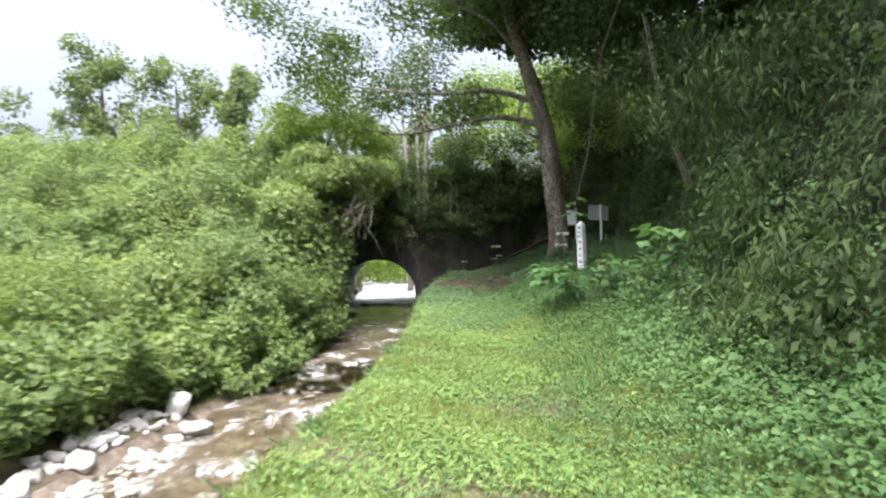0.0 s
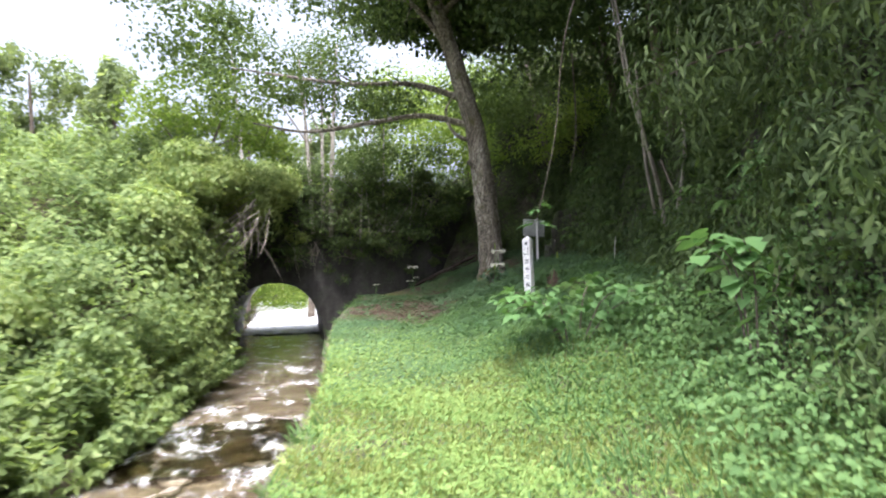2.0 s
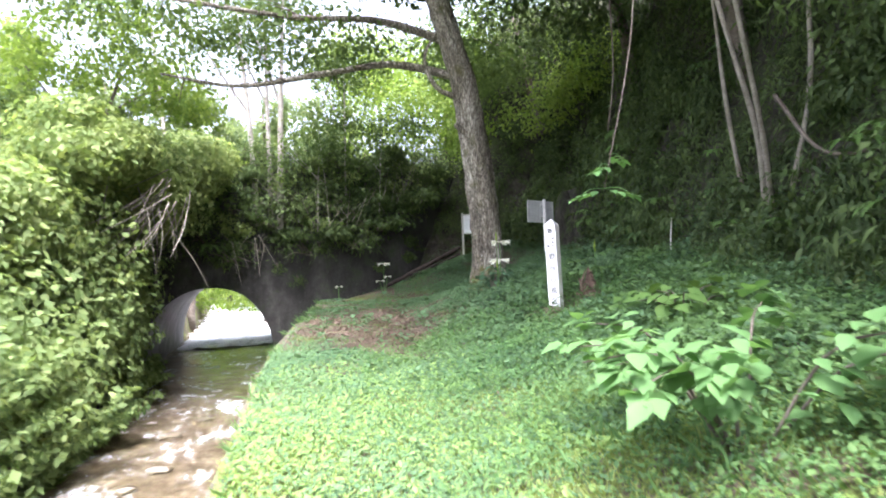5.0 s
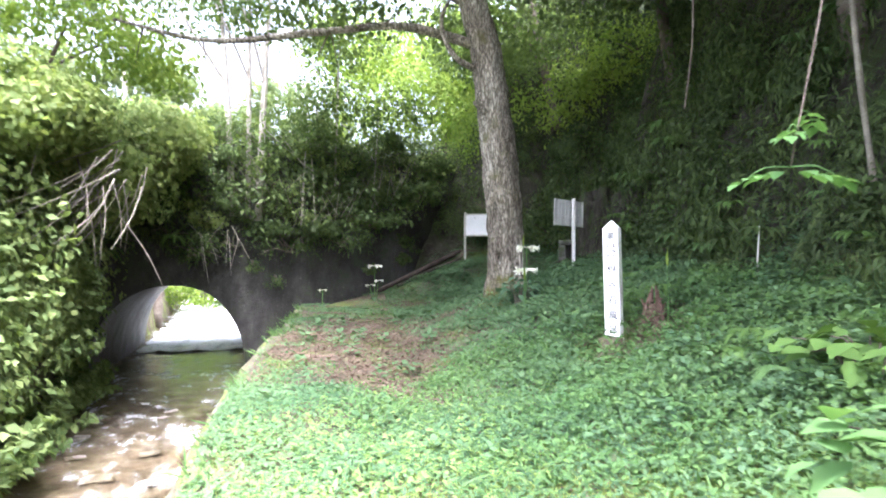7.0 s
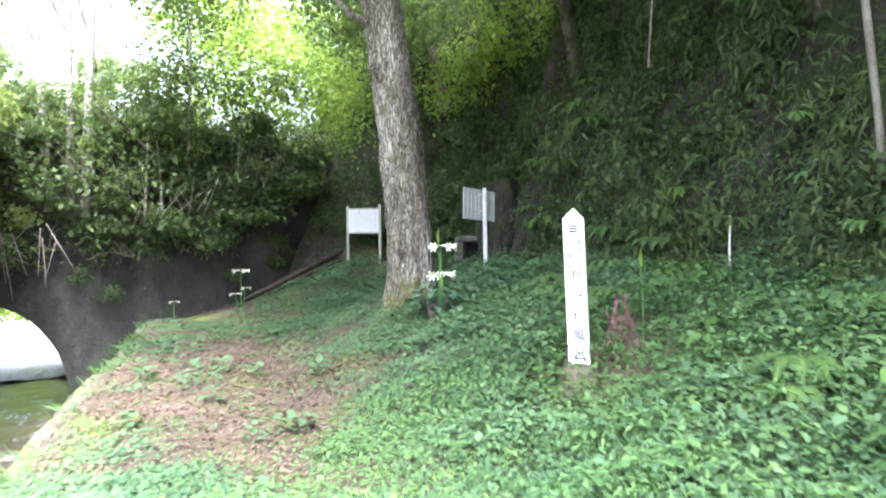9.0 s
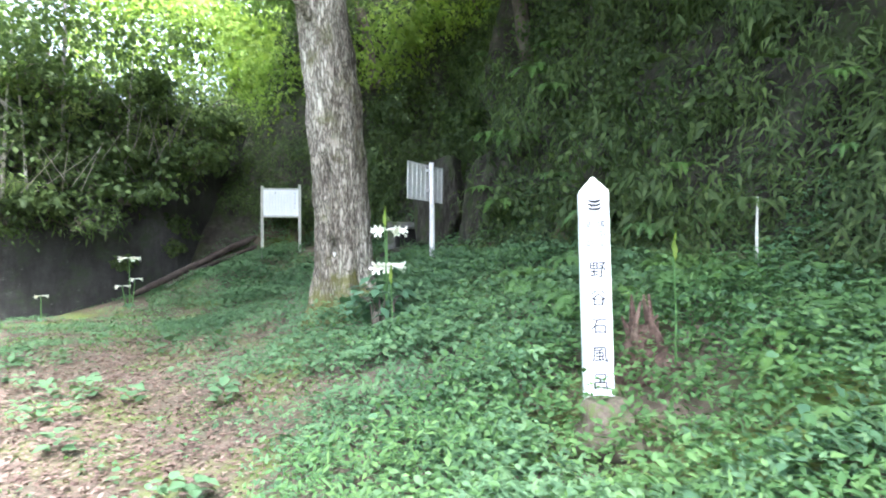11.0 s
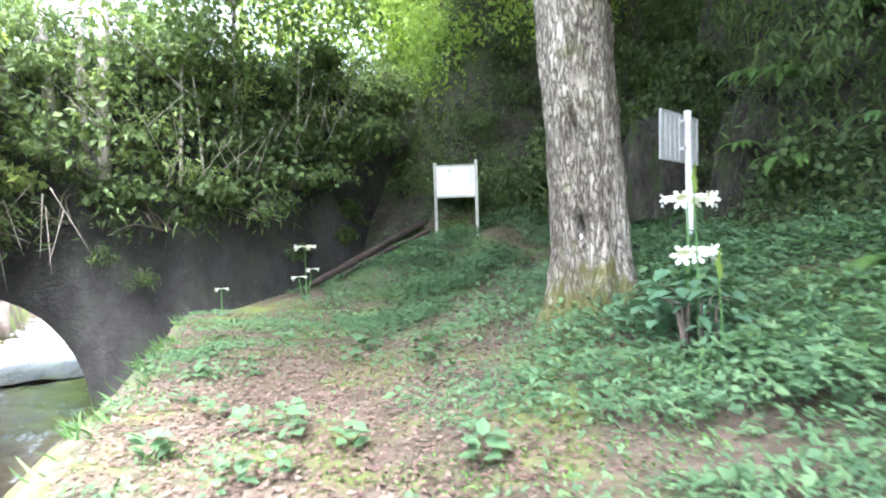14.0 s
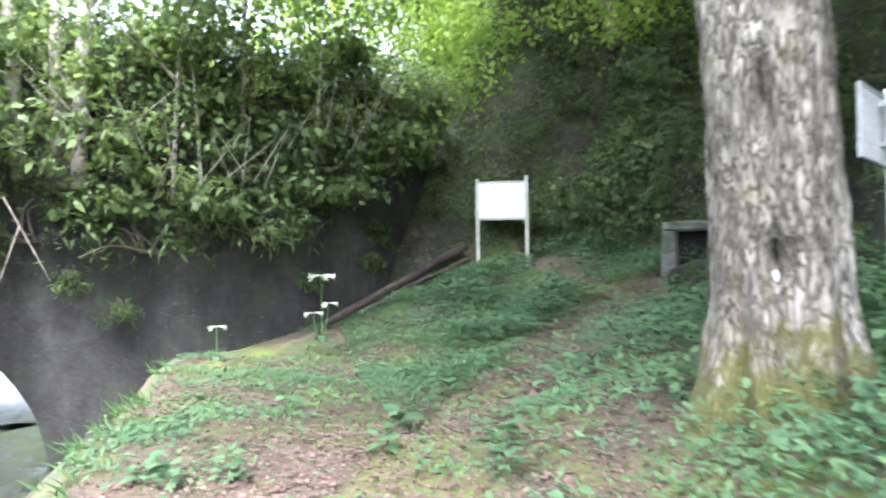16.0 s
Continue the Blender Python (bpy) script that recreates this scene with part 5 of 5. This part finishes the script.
def back_sign():
    root = empty("sign", (6.30, 18.92, 1.28), "grey metal sign seen from behind on a pale pole", "sign")
    v, f = tube([(0, 0, -0.15), (0.005, 0, 0.7), (0.0, 0, 1.48)], (0.034, 0.034, 0.034), 12, 10)
    put("pole", mesh_from("pole", v, f, M["pole_paint"], True), root, "white-painted round pole")
    turn = Matrix.Rotation(radians(17.0), 4, "Z") @ Matrix.Rotation(radians(2), 4, "Y")

    def plate(name, size, at, label=""):
        bm = box(size, at, 0.002)
        bmesh.ops.translate(bm, vec=(0, 0, -1.25), verts=bm.verts)
        bmesh.ops.transform(bm, matrix=Matrix.Translation((0, 0, 1.25)) @ turn, verts=bm.verts)
        part(name, bm, M["grey_metal"], root, label)

    plate("panel", (0.72, 0.012, 0.45), (-0.06, 0.062, 1.22), "grey sheet-metal panel back")
    for z in (0.995, 1.445):
        plate("edge", (0.74, 0.025, 0.016), (-0.06, 0.055, z))
    for x in (-0.42, 0.30):
        plate("edge", (0.016, 0.025, 0.45), (x, 0.055, 1.22))
    for k in range(7):
        plate("rib", (0.012, 0.012, 0.43), (-0.33 + 0.09 * k, 0.052, 1.22))
    for z in (1.12, 1.38):
        plate("clamp", (0.10, 0.05, 0.03), (0, 0.03, z))


M["pole_paint"] = rough_material("pole_paint", [(0.3, (0.52, 0.52, 0.49)), (0.6, (0.74, 0.74, 0.71))], 7, 60, 0.55, 0.3, 0.003)
back_sign()


def lily(at, stems, leaves, label):
    """A tall lily: stems of (dx, dy, height, [(turn, size), ...]) and broad leaves low down."""
    root = empty("lily", at, label, "flower", "lilies")
    for dx, dy, h, flowers in stems:
        v, f = tube([(dx * 0.3, dy * 0.3, -0.05), (dx * 0.8, dy * 0.8, h * 0.6), (dx, dy, h)], (0.012, 0.010, 0.006), 6, 8)
        put("stem", mesh_from("stem", v, f, M["shrub"], True), root)
        for turn, s in flowers:
            c, sn = math.cos(turn), math.sin(turn)
            pts = [(0, 0, 0), (0.35, 0, 0.06), (0.75, 0, 0.0), (1.0, 0, -0.08)]
            v, f = tube(pts, (0.035, 0.07, 0.13, 0.20), 12, 9)
            f = f[:-2]
            w = [Vector((p[0], p[1], p[2])) * s for p in v]
            w = [Vector((p.x * c - p.y * sn + dx, p.x * sn + p.y * c + dy, p.z + h)) for p in w]
            fl = put("flower", mesh_from("flower", w, f, M["petal"], True), root, "white trumpet flower")
            tip = Vector((1.0 * c, 1.0 * sn, -0.08)) * s + Vector((dx, dy, h))
            u, q = Vector((-sn, c, 0)), Vector((0, 0, 1))
            P, D = [], []
            for k in range(6):
                o = u * math.cos(k * math.pi / 3) + q * math.sin(k * math.pi / 3)
                P.append(tip + o * 0.17 * s)
                D.append(o * 0.8 + Vector((c, sn, -0.25)) * 0.5)
            put("petal", leaf_mesh("petal", P, D, np.tile([c, sn, 0.1], (6, 1)), 0.24 * s, M["petal"], BROAD), fl)
    for dx, dy, dz, turn, s in leaves:
        d = np.array([[math.cos(turn), math.sin(turn), -0.45]])
        put("leaf", leaf_mesh("leaf", [(dx, dy, dz)], d, [(0.1, -0.2, 1)], s, M["big_leaf"], BROAD), root)


M["big_leaf"] = leaf_material("lily_leaf", (0.045, 0.10, 0.055), (0.072, 0.145, 0.082), (0.12, 0.205, 0.11), 0.3, 0.5)
z0 = float(height(4.6, 17.35))
leaves = [(0.16 * math.cos(k * 2.4), 0.16 * math.sin(k * 2.4), 0.14 + 0.02 * k, k * 2.4, 0.09 + 0.04 * (k % 3) / 2) for k in range(18)]
lily((4.6, 17.35, z0), [(0.04, 0.04, 1.83 - z0, [(-2.6, 0.17), (-0.3, 0.17), (-1.5, 0.15), (2.6, 0.14), (0.4, 0.15)]), (-0.02, 0.0, 1.50 - z0, [(-2.5, 0.18), (-2.0, 0.16), (-0.25, 0.18), (-0.6, 0.15)])], leaves, "tall white trumpet lilies with broad leaves beside the old tree")
z1 = float(height(3.85, 24.75))
lily((3.85, 24.75, z1), [(0.0, 0.0, 1.50 - z1, [(-2.7, 0.17), (-0.3, 0.17), (-1.4, 0.15)]), (0.1, 0.05, 1.12 - z1, [(-2.2, 0.12), (-0.5, 0.12)]), (-0.12, 0.0, 1.0 - z1, [(-2.6, 0.12), (0, 0.12)])], [(0, 0, 0.06, k * 2.2, 0.16) for k in range(5)], "white lilies at the foot of the culvert wall")
z2 = float(height(2.5, 24.6))
lily((2.5, 24.6, z2), [(0.0, 0.0, 0.42, [(-2.4, 0.10), (-0.4, 0.10)])], [(0, 0, 0.05, k * 2.2, 0.12) for k in range(4)], "small white lily at the corner of the wall")


def leafy_shrub(at, count, spread, top, size, label, mat="shrub"):
    """A low shrub of thin stems with large drooping leaves, each a piece of its own."""
    root = empty("shrub", at, label, "shrub")
    shared = [leaf_mesh("leaf", [(0, 0, 0)], [(1, 0, -0.15)], [(0, 0, 1)], 1.0, M[mat], BROAD) for _ in range(3)]
    for s in range(9):
        a = rng.random() * 6.28
        r = spread * (0.35 + 0.65 * rng.random())
        end = Vector((r * math.cos(a), 1.15 * r * math.sin(a), top * (0.75 + 0.25 * rng.random()) - 0.25 * r))
        pts = [Vector((0.1 * math.cos(a), 0.1 * math.sin(a), -0.05)), end * 0.5 + Vector((0, 0, top * 0.25)), end]
        v, f = tube(pts, (0.012, 0.008, 0.004), 5, 8)
        put("stem", mesh_from("stem", v, f, M["twig"], True), root)
        c = curve_points(pts, 14)
        for k in range(count // 9):
            p = Vector(c[rng.integers(4, 14)]) + Vector(rng.normal(0, 0.06, 3))
            ob = put("leaf", shared[k % 3], root)
            sc = size * (0.65 + 0.6 * rng.random())
            ob.matrix_basis = Matrix.LocRotScale(p, Euler((rng.normal(0, 0.2), 0.08 + rng.normal(0, 0.2), a + rng.normal(0, 1.0))), (sc, sc, sc))


leafy_shrub((3.0, 9.75, float(height(3.0, 9.75))), 320, 1.15, 0.95, 0.15, "bright broad-leaved shrub on the grassy slope")
leafy_shrub((3.55, 7.3, float(height(3.55, 7.3))), 126, 0.7, 1.35, 0.20, "tall broad-leaved sapling leaning from the slope", "shrub")
leafy_shrub((4.3, 11.9, float(height(4.3, 11.9))), 90, 0.5, 0.6, 0.16, "small broad-leaved shrub among the ferns", "fern")


# leafy sprays that hang from a thin stem beside the path
spray = empty("hanging_bough", (4.5, 11.9, 6.6), "thin hanging bough with sprays of bright pinnate leaves", "bough")
pts = [Vector((0, 0, 0)), Vector((-0.6, -0.2, -1.6)), Vector((-0.85, -0.3, -3.2)), Vector((-1.2, -0.35, -4.5))]
v, f = tube(pts, (0.012, 0.010, 0.007, 0.004), 6, 30, 0.2, 1.0)
put("stem", mesh_from("stem", v, f, M["twig"], True), spray)
c = curve_points(pts, 40)
leaf_me = leaf_mesh("leaf", [(0, 0, 0)], [(1, 0, -0.1)], [(0, 0, 1)], 1.0, M["shrub"], BROAD)
for k, (q, turn, side) in enumerate([(39, 2.6, 0.26), (39, -0.6, 0.26), (37, 3.6, 0.20), (36, 0.4, 0.20)]):
    d = Vector((math.cos(turn), math.sin(turn), -0.35)).normalized()
    base = Vector(c[q])
    v, f = tube([base, base + d * side * 0.5 + Vector((0, 0, 0.04)), base + d * side], (0.005, 0.004, 0.002), 5, 7)
    put("twig", mesh_from("twig", v, f, M["shrub"], True), spray)
    for w in range(4):
        for sgn in (-1, 1):
            ob = put("leaf", leaf_me, spray)
            p = base + d * side * (0.25 + 0.22 * w)
            sc = 0.095 * (0.8 + 0.4 * rng.random())
            ob.matrix_basis = Matrix.LocRotScale(p, Euler((rng.normal(0, 0.15), 0.15 + rng.normal(0, 0.15), turn + sgn * (1.15 - 0.2 * w))), (sc, sc, sc))

# single broad-leaved plants along the path
PLANTS = [(2.34, 18.4, 0.14), (1.56, 18.4, 0.12), (2.6, 18.0, 0.10), (3.6, 20.8, 0.15), (3.3, 20.3, 0.11), (3.8, 19.6, 0.13), (1.9, 20.4, 0.13), (2.9, 21.6, 0.12), (2.2, 22.6, 0.11), (3.1, 17.3, 0.12), (1.3, 16.6, 0.11), (4.3, 21.6, 0.12), (2.0, 17.0, 0.10), (2.5, 15.9, 0.11)]
for k in range(44):
    py = 12.4 + 8.5 * rng.random()
    px = float(edge_x(py)) + 0.35 + 2.7 * rng.random()
    PLANTS.append((px, py, 0.045 + 0.05 * rng.random()))
shared_leaf = leaf_mesh("leaf", [(0, 0, 0)], [(1, 0, 0.25)], [(0, 0, 1)], 1.0, M["clover"], BROAD)
for px, py, ps in PLANTS:
    root = empty("leafy_plant", (px, py, float(height(px, py))), "low broad-leaved plant in the fallen leaves", "plant", "plants along the path")
    for k in range(11):
        ob = put("leaf", shared_leaf, root)
        a = k * 2.4 + rng.random()
        sc = ps * (0.7 + 0.5 * rng.random())
        ob.matrix_basis = Matrix.LocRotScale((0.03 * math.cos(a), 0.03 * math.sin(a), 0.02 + 0.014 * k), Euler((rng.normal(0, 0.2), rng.normal(0.0, 0.25), a)), (sc, sc, sc))


# hanging stems and vines on the hillside


def stem(points, radii, label, category="vine", mat="sapling"):
    v, f = tube(points, radii, 7, 30, 0.2, points[0][0])
    put("woody_vine" if category == "vine" else "sapling", mesh_from("stem", v, f, M[mat], True), label=label, category=category, group="stems on the hillside")


for pts, r in [([(6.4, 12.9, 1.9), (6.0, 12.6, 2.9), (5.4, 12.3, 4.4), (5.0, 12.2, 6.2)], (0.036, 0.032, 0.026, 0.018)), ([(6.5, 13.1, 2.0), (6.2, 12.9, 3.0), (5.7, 12.9, 4.6), (5.4, 13.0, 6.5)], (0.042, 0.036, 0.03, 0.02)),
               ([(6.3, 12.5, 2.2), (6.3, 12.2, 3.4), (6.0, 11.9, 4.8), (6.1, 11.8, 6.4)], (0.032, 0.028, 0.022, 0.014)), ([(6.6, 13.6, 2.4), (6.4, 13.6, 3.6), (6.3, 13.7, 5.6)], (0.035, 0.03, 0.02))]:
    stem(pts, r, "slanting grey sapling stem on the steep hillside", "sapling")
for pts, r in [([(5.9, 12.3, 3.2), (5.8, 11.6, 2.45), (5.9, 10.8, 2.5), (5.9, 10.2, 2.9)], (0.022, 0.02, 0.018, 0.012)), ([(5.6, 15.0, 6.0), (5.7, 15.1, 4.4), (5.5, 15.0, 3.4)], (0.014, 0.012, 0.01))]:
    stem(pts, r, "thin bare vine hanging in front of the hillside", mat="twig")

# dry twigs that hang from the creeper
for k in range(3):
    bits = []
    for s in range(12):
        p0 = Vector((-1.3 + 0.3 * rng.normal(), 19.6 + 0.4 * rng.normal() + k * 0.4, 2.9 + 0.35 * rng.normal()))
        d = Vector((-0.7 + 0.5 * rng.normal(), -0.2 + 0.5 * rng.normal(), -0.8)).normalized() * (1.0 + 0.7 * rng.random())
        bits.append(tube([p0, p0 + d * 0.5 + Vector((0.06, 0, 0)), p0 + d], (0.014, 0.010, 0.004), 5, 8))
    bundle = empty("dead_branch", bits[0][0][0], "bundle of dry bare twigs hanging under the creeper", "branch", "dry branches")
    for v, f in bits:
        put("twig", mesh_from("twig", [q - bundle.location for q in v], f, M["sapling"], True), bundle)
for wx, wz, d in ((-0.35, 2.2, 1), (0.1, 2.3, 1), (1.4, 3.2, 0), (4.0, 3.2, 0), (2.1, 2.6, 0), (2.9, 2.7, 0), (4.5, 3.6, 0)):
    bits = []
    for s in range(5):
        p0 = Vector((wx + 0.25 * rng.normal(), wall_y(wx) - 0.55, wz + 0.15 * rng.normal()))
        q = Vector((0.5 * rng.normal(), -0.3, -1.0 if d else 1.0)).normalized() * (0.7 + 0.4 * rng.random())
        bits.append(tube([p0, p0 + q * 0.5, p0 + q], (0.009, 0.006, 0.003), 5, 7))
    bundle = empty("dead_branch", bits[0][0][0], "dry bare branch on the face of the wall", "branch", "dry branches")
    for v, f in bits:
        put("twig", mesh_from("twig", [q - bundle.location for q in v], f, M["sapling"], True), bundle)

# thin stake among the ferns
v, f = tube([(6.38, 14.83, 1.35), (6.40, 14.85, 1.7), (6.44, 14.86, 2.05)], (0.014, 0.012, 0.008), 6, 8)
put("stake", mesh_from("stake", v, f, M["grey_wood"], True), label="thin pale stick standing among the ferns", category="stick")

# fallen logs by the wall
for pts, r in [([(3.95, 25.0, 0.82), (5.0, 25.35, 1.25), (6.0, 25.75, 1.68), (7.3, 26.2, 2.15)], (0.05, 0.075, 0.08, 0.06)), ([(4.5, 25.0, 0.95), (5.4, 25.3, 1.32), (6.5, 25.6, 1.72)], (0.035, 0.05, 0.04))]:
    v, f = tube(pts, r, 10, 26, 0.4, r[0] * 50)
    put("log", mesh_from("log", v, f, M["log"], True), label="dark fallen log lying against the foot of the wall", category="log", group="fallen logs")

# rotten stump behind the post
M["stump"] = rough_material("rotten_stump", [(0.3, (0.05, 0.032, 0.024)), (0.55, (0.15, 0.10, 0.075)), (0.75, (0.30, 0.22, 0.17))], 5, 40, 0.9, 1.0, 0.04)
STUMP = Vector((5.03, 14.94, float(height(5.03, 14.94)) - 0.08))
stump = empty("stump", STUMP, "rotten red-brown tree stump on the slope", "stump")
v, f = tube([(0, 0, 0), (0, 0, 0.22), (0.02, 0.02, 0.34)], (0.20, 0.13, 0.08), 22, 16, 0.8, 3.0, 0.6)
put("body", mesh_from("body", v, f, M["stump"], True), stump)
for k in range(9):
    a = k * 0.7
    c = Vector((0.08 * math.cos(a), 0.08 * math.sin(a), 0.2))
    v, f = tube([c, c + Vector((0.02 * rng.normal(), 0.02 * rng.normal(), 0.10)), c + Vector((0.04 * rng.normal(), 0.04 * rng.normal(), 0.16 + 0.2 * rng.random()))], (0.035, 0.028, 0.008), 6, 7, 0.6, k)
    put("splinter", mesh_from("splinter", v, f, M["stump"], True), stump)

# upright yellow-green shoots
for sx, sy, h in ((5.02, 14.70, 0.75), (4.5, 17.2, 1.0), (4.4, 16.95, 0.55)):
    root = empty("shoot", (sx, sy, float(height(sx, sy))), "upright yellow-green shoot with folded leaves", "plant", "upright shoots")
    v, f = tube([(0, 0, -0.03), (0.01, 0, h * 0.5), (0, 0.01, h)], (0.007, 0.006, 0.004), 6, 8)
    put("stem", mesh_from("stem", v, f, M["shrub"], True), root)
    for k in range(5):
        put("leaf", leaf_mesh("leaf", [(0, 0, h - 0.05 + 0.01 * k)], [(0.16 * math.cos(k * 1.9), 0.16 * math.sin(k * 1.9), 1)], [(math.cos(k * 1.9), math.sin(k * 1.9), 0.2)], 0.11 + 0.012 * k, M["lime"], LANCE), root)

# grey-leaved plant under the lilies
leafy_shrub((4.48, 17.15, float(height(4.48, 17.15))), 72, 0.30, 0.50, 0.13, "low plant with broad grey-green leaves below the lilies", "big_leaf")


# stone bath entrance at the foot of the hill
def stone_entrance():
    m = facing((8.75, 22.85, 1.3), (-0.72, -0.69))
    root = empty("stone_entrance", (0, 0, 0), "small dark doorway of rough stone slabs in the hillside", "doorway")
    root.matrix_world = m
    for name, size, at in (("pillar", (0.20, 0.42, 0.80), (-0.40, 0, 0.38)), ("pillar", (0.20, 0.42, 0.80), (0.42, 0, 0.38)), ("lintel", (0.98, 0.45, 0.13), (0.0, 0.0, 0.83))):
        bm = box(size, at, 0.03)
        bmesh.ops.subdivide_edges(bm, edges=bm.edges[:], cuts=2, use_grid_fill=True)
        for v in bm.verts:
            v.co += Vector((1, 1, 1)) * 0.03 * noise.noise(v.co * 4)
        part(name, bm, M["pale_stone"], root)
    # thin dark sheet stands for the shade in the opening
    part("recess_shade", box((0.60, 0.05, 0.85), (0.01, 0.17, 0.40), 0), M["dark"], root, "near-black sheet for the shade behind the slabs")


M["pale_stone"] = rough_material("pale_stone", [(0.3, (0.07, 0.07, 0.06)), (0.7, (0.21, 0.21, 0.19))], 3, 30, 0.85, 0.6, moss=(0.05, 0.065, 0.025))
stone_entrance()

# boulders at the foot of the hill, with the hollow among them
for k, (bx, by, bz, s) in enumerate([(7.5, 19.9, 1.45, (0.4, 0.35, 0.3)), (7.2, 20.9, 1.35, (0.35, 0.4, 0.28)), (7.8, 21.9, 1.4, (0.4, 0.35, 0.3)), (6.95, 19.7, 1.2, (0.25, 0.25, 0.2)), (7.0, 20.3, 1.3, (0.22, 0.28, 0.2))]):
    me = stone_mesh(30 + k, 1.0, 0.5)
    me.materials.append(M["cliff"])
    ob = put("boulder", me, label="mossy dark boulder at the foot of the hillside", category="boulder", group="boulders at the hill")
    ob.matrix_world = Matrix.LocRotScale((bx, by, bz), Euler((0.1 * k, 0.2, k * 1.3)), s)

# rock that flanks the hollow
for k, (bx, by, bz, sx, turn) in enumerate([(7.75, 19.35, 2.3, (0.42, 0.40, 1.10), 0.2), (8.3, 21.35, 2.4, (0.50, 0.42, 1.2), 1.1)]):
    me = stone_mesh(90 + k, 1.0, 0.55, 4)
    me.materials.append(M["cliff"])
    ob = put("rock", me, label="mossy rock face beside the dark hollow in the hillside", category="rock", group="rocks round the hollow")
    ob.matrix_world = Matrix.LocRotScale((bx, by, bz), Euler((0.1, 0.15, turn)), sx)

# bank stones and stones in the water
shapes = []
for k in range(7):
    me = stone_mesh(50 + k, 0.75, 0.55)
    me.materials.append(M["rock"])
    shapes.append(me)
wet = []
for k in range(3):
    me = stone_mesh(70 + k, 0.7, 0.5)
    me.materials.append(M["wet_rock"])
    wet.append(me)
for k in range(240):
    ry = 4.6 + 4.6 * rng.random() ** 0.8
    rx = float(left_x(ry)) + 0.55 - 1.1 * rng.random() + 0.16 * (9 - ry) * (rng.random() - 0.2)
    s = 0.035 + 0.07 * rng.random() ** 1.6 + 0.05 * (rng.random() < 0.1)
    ob = put("stone", shapes[k % 7], label="pale dry river stone in a heap on the stream's edge", category="stone", group="stones on the stream's edge")
    ob.matrix_world = Matrix.LocRotScale((rx, ry, max(float(height(rx, ry)), float(water_z(ry)) - 0.05) + 0.25 * s), Euler((rng.normal(0, 0.3), rng.normal(0, 0.3), rng.random() * 6)), (s * 1.15, s, s * 1.05))
ob = put("stone", shapes[2], label="large upright pale stone at the end of the heap", category="stone", group="stones on the stream's edge")
ob.matrix_world = Matrix.LocRotScale((-3.35, 9.3, -0.86), Euler((0.1, 0.25, 0.4)), (0.17, 0.16, 0.34))
ob = put("stone", shapes[4], label="large flat pale stone at the end of the heap", category="stone", group="stones on the stream's edge")
ob.matrix_world = Matrix.LocRotScale((-2.95, 8.8, -1.05), Euler((0.1, 0.1, 1.0)), (0.23, 0.2, 0.15))
for k in range(46):
    ry = 5 + 18 * rng.random()
    rx = float(left_x(ry)) + (float(edge_x(ry)) - float(left_x(ry))) * (0.08 + 0.84 * rng.random())
    s = 0.07 + 0.12 * rng.random()
    ob = put("stone", wet[k % 3], label="wet brown stone in the shallow stream", category="stone", group="stones in the stream")
    ob.matrix_world = Matrix.LocRotScale((rx, ry, float(water_z(ry)) - 0.35 * s), Euler((0, 0, rng.random() * 6)), (s * 1.3, s, s * 0.7))
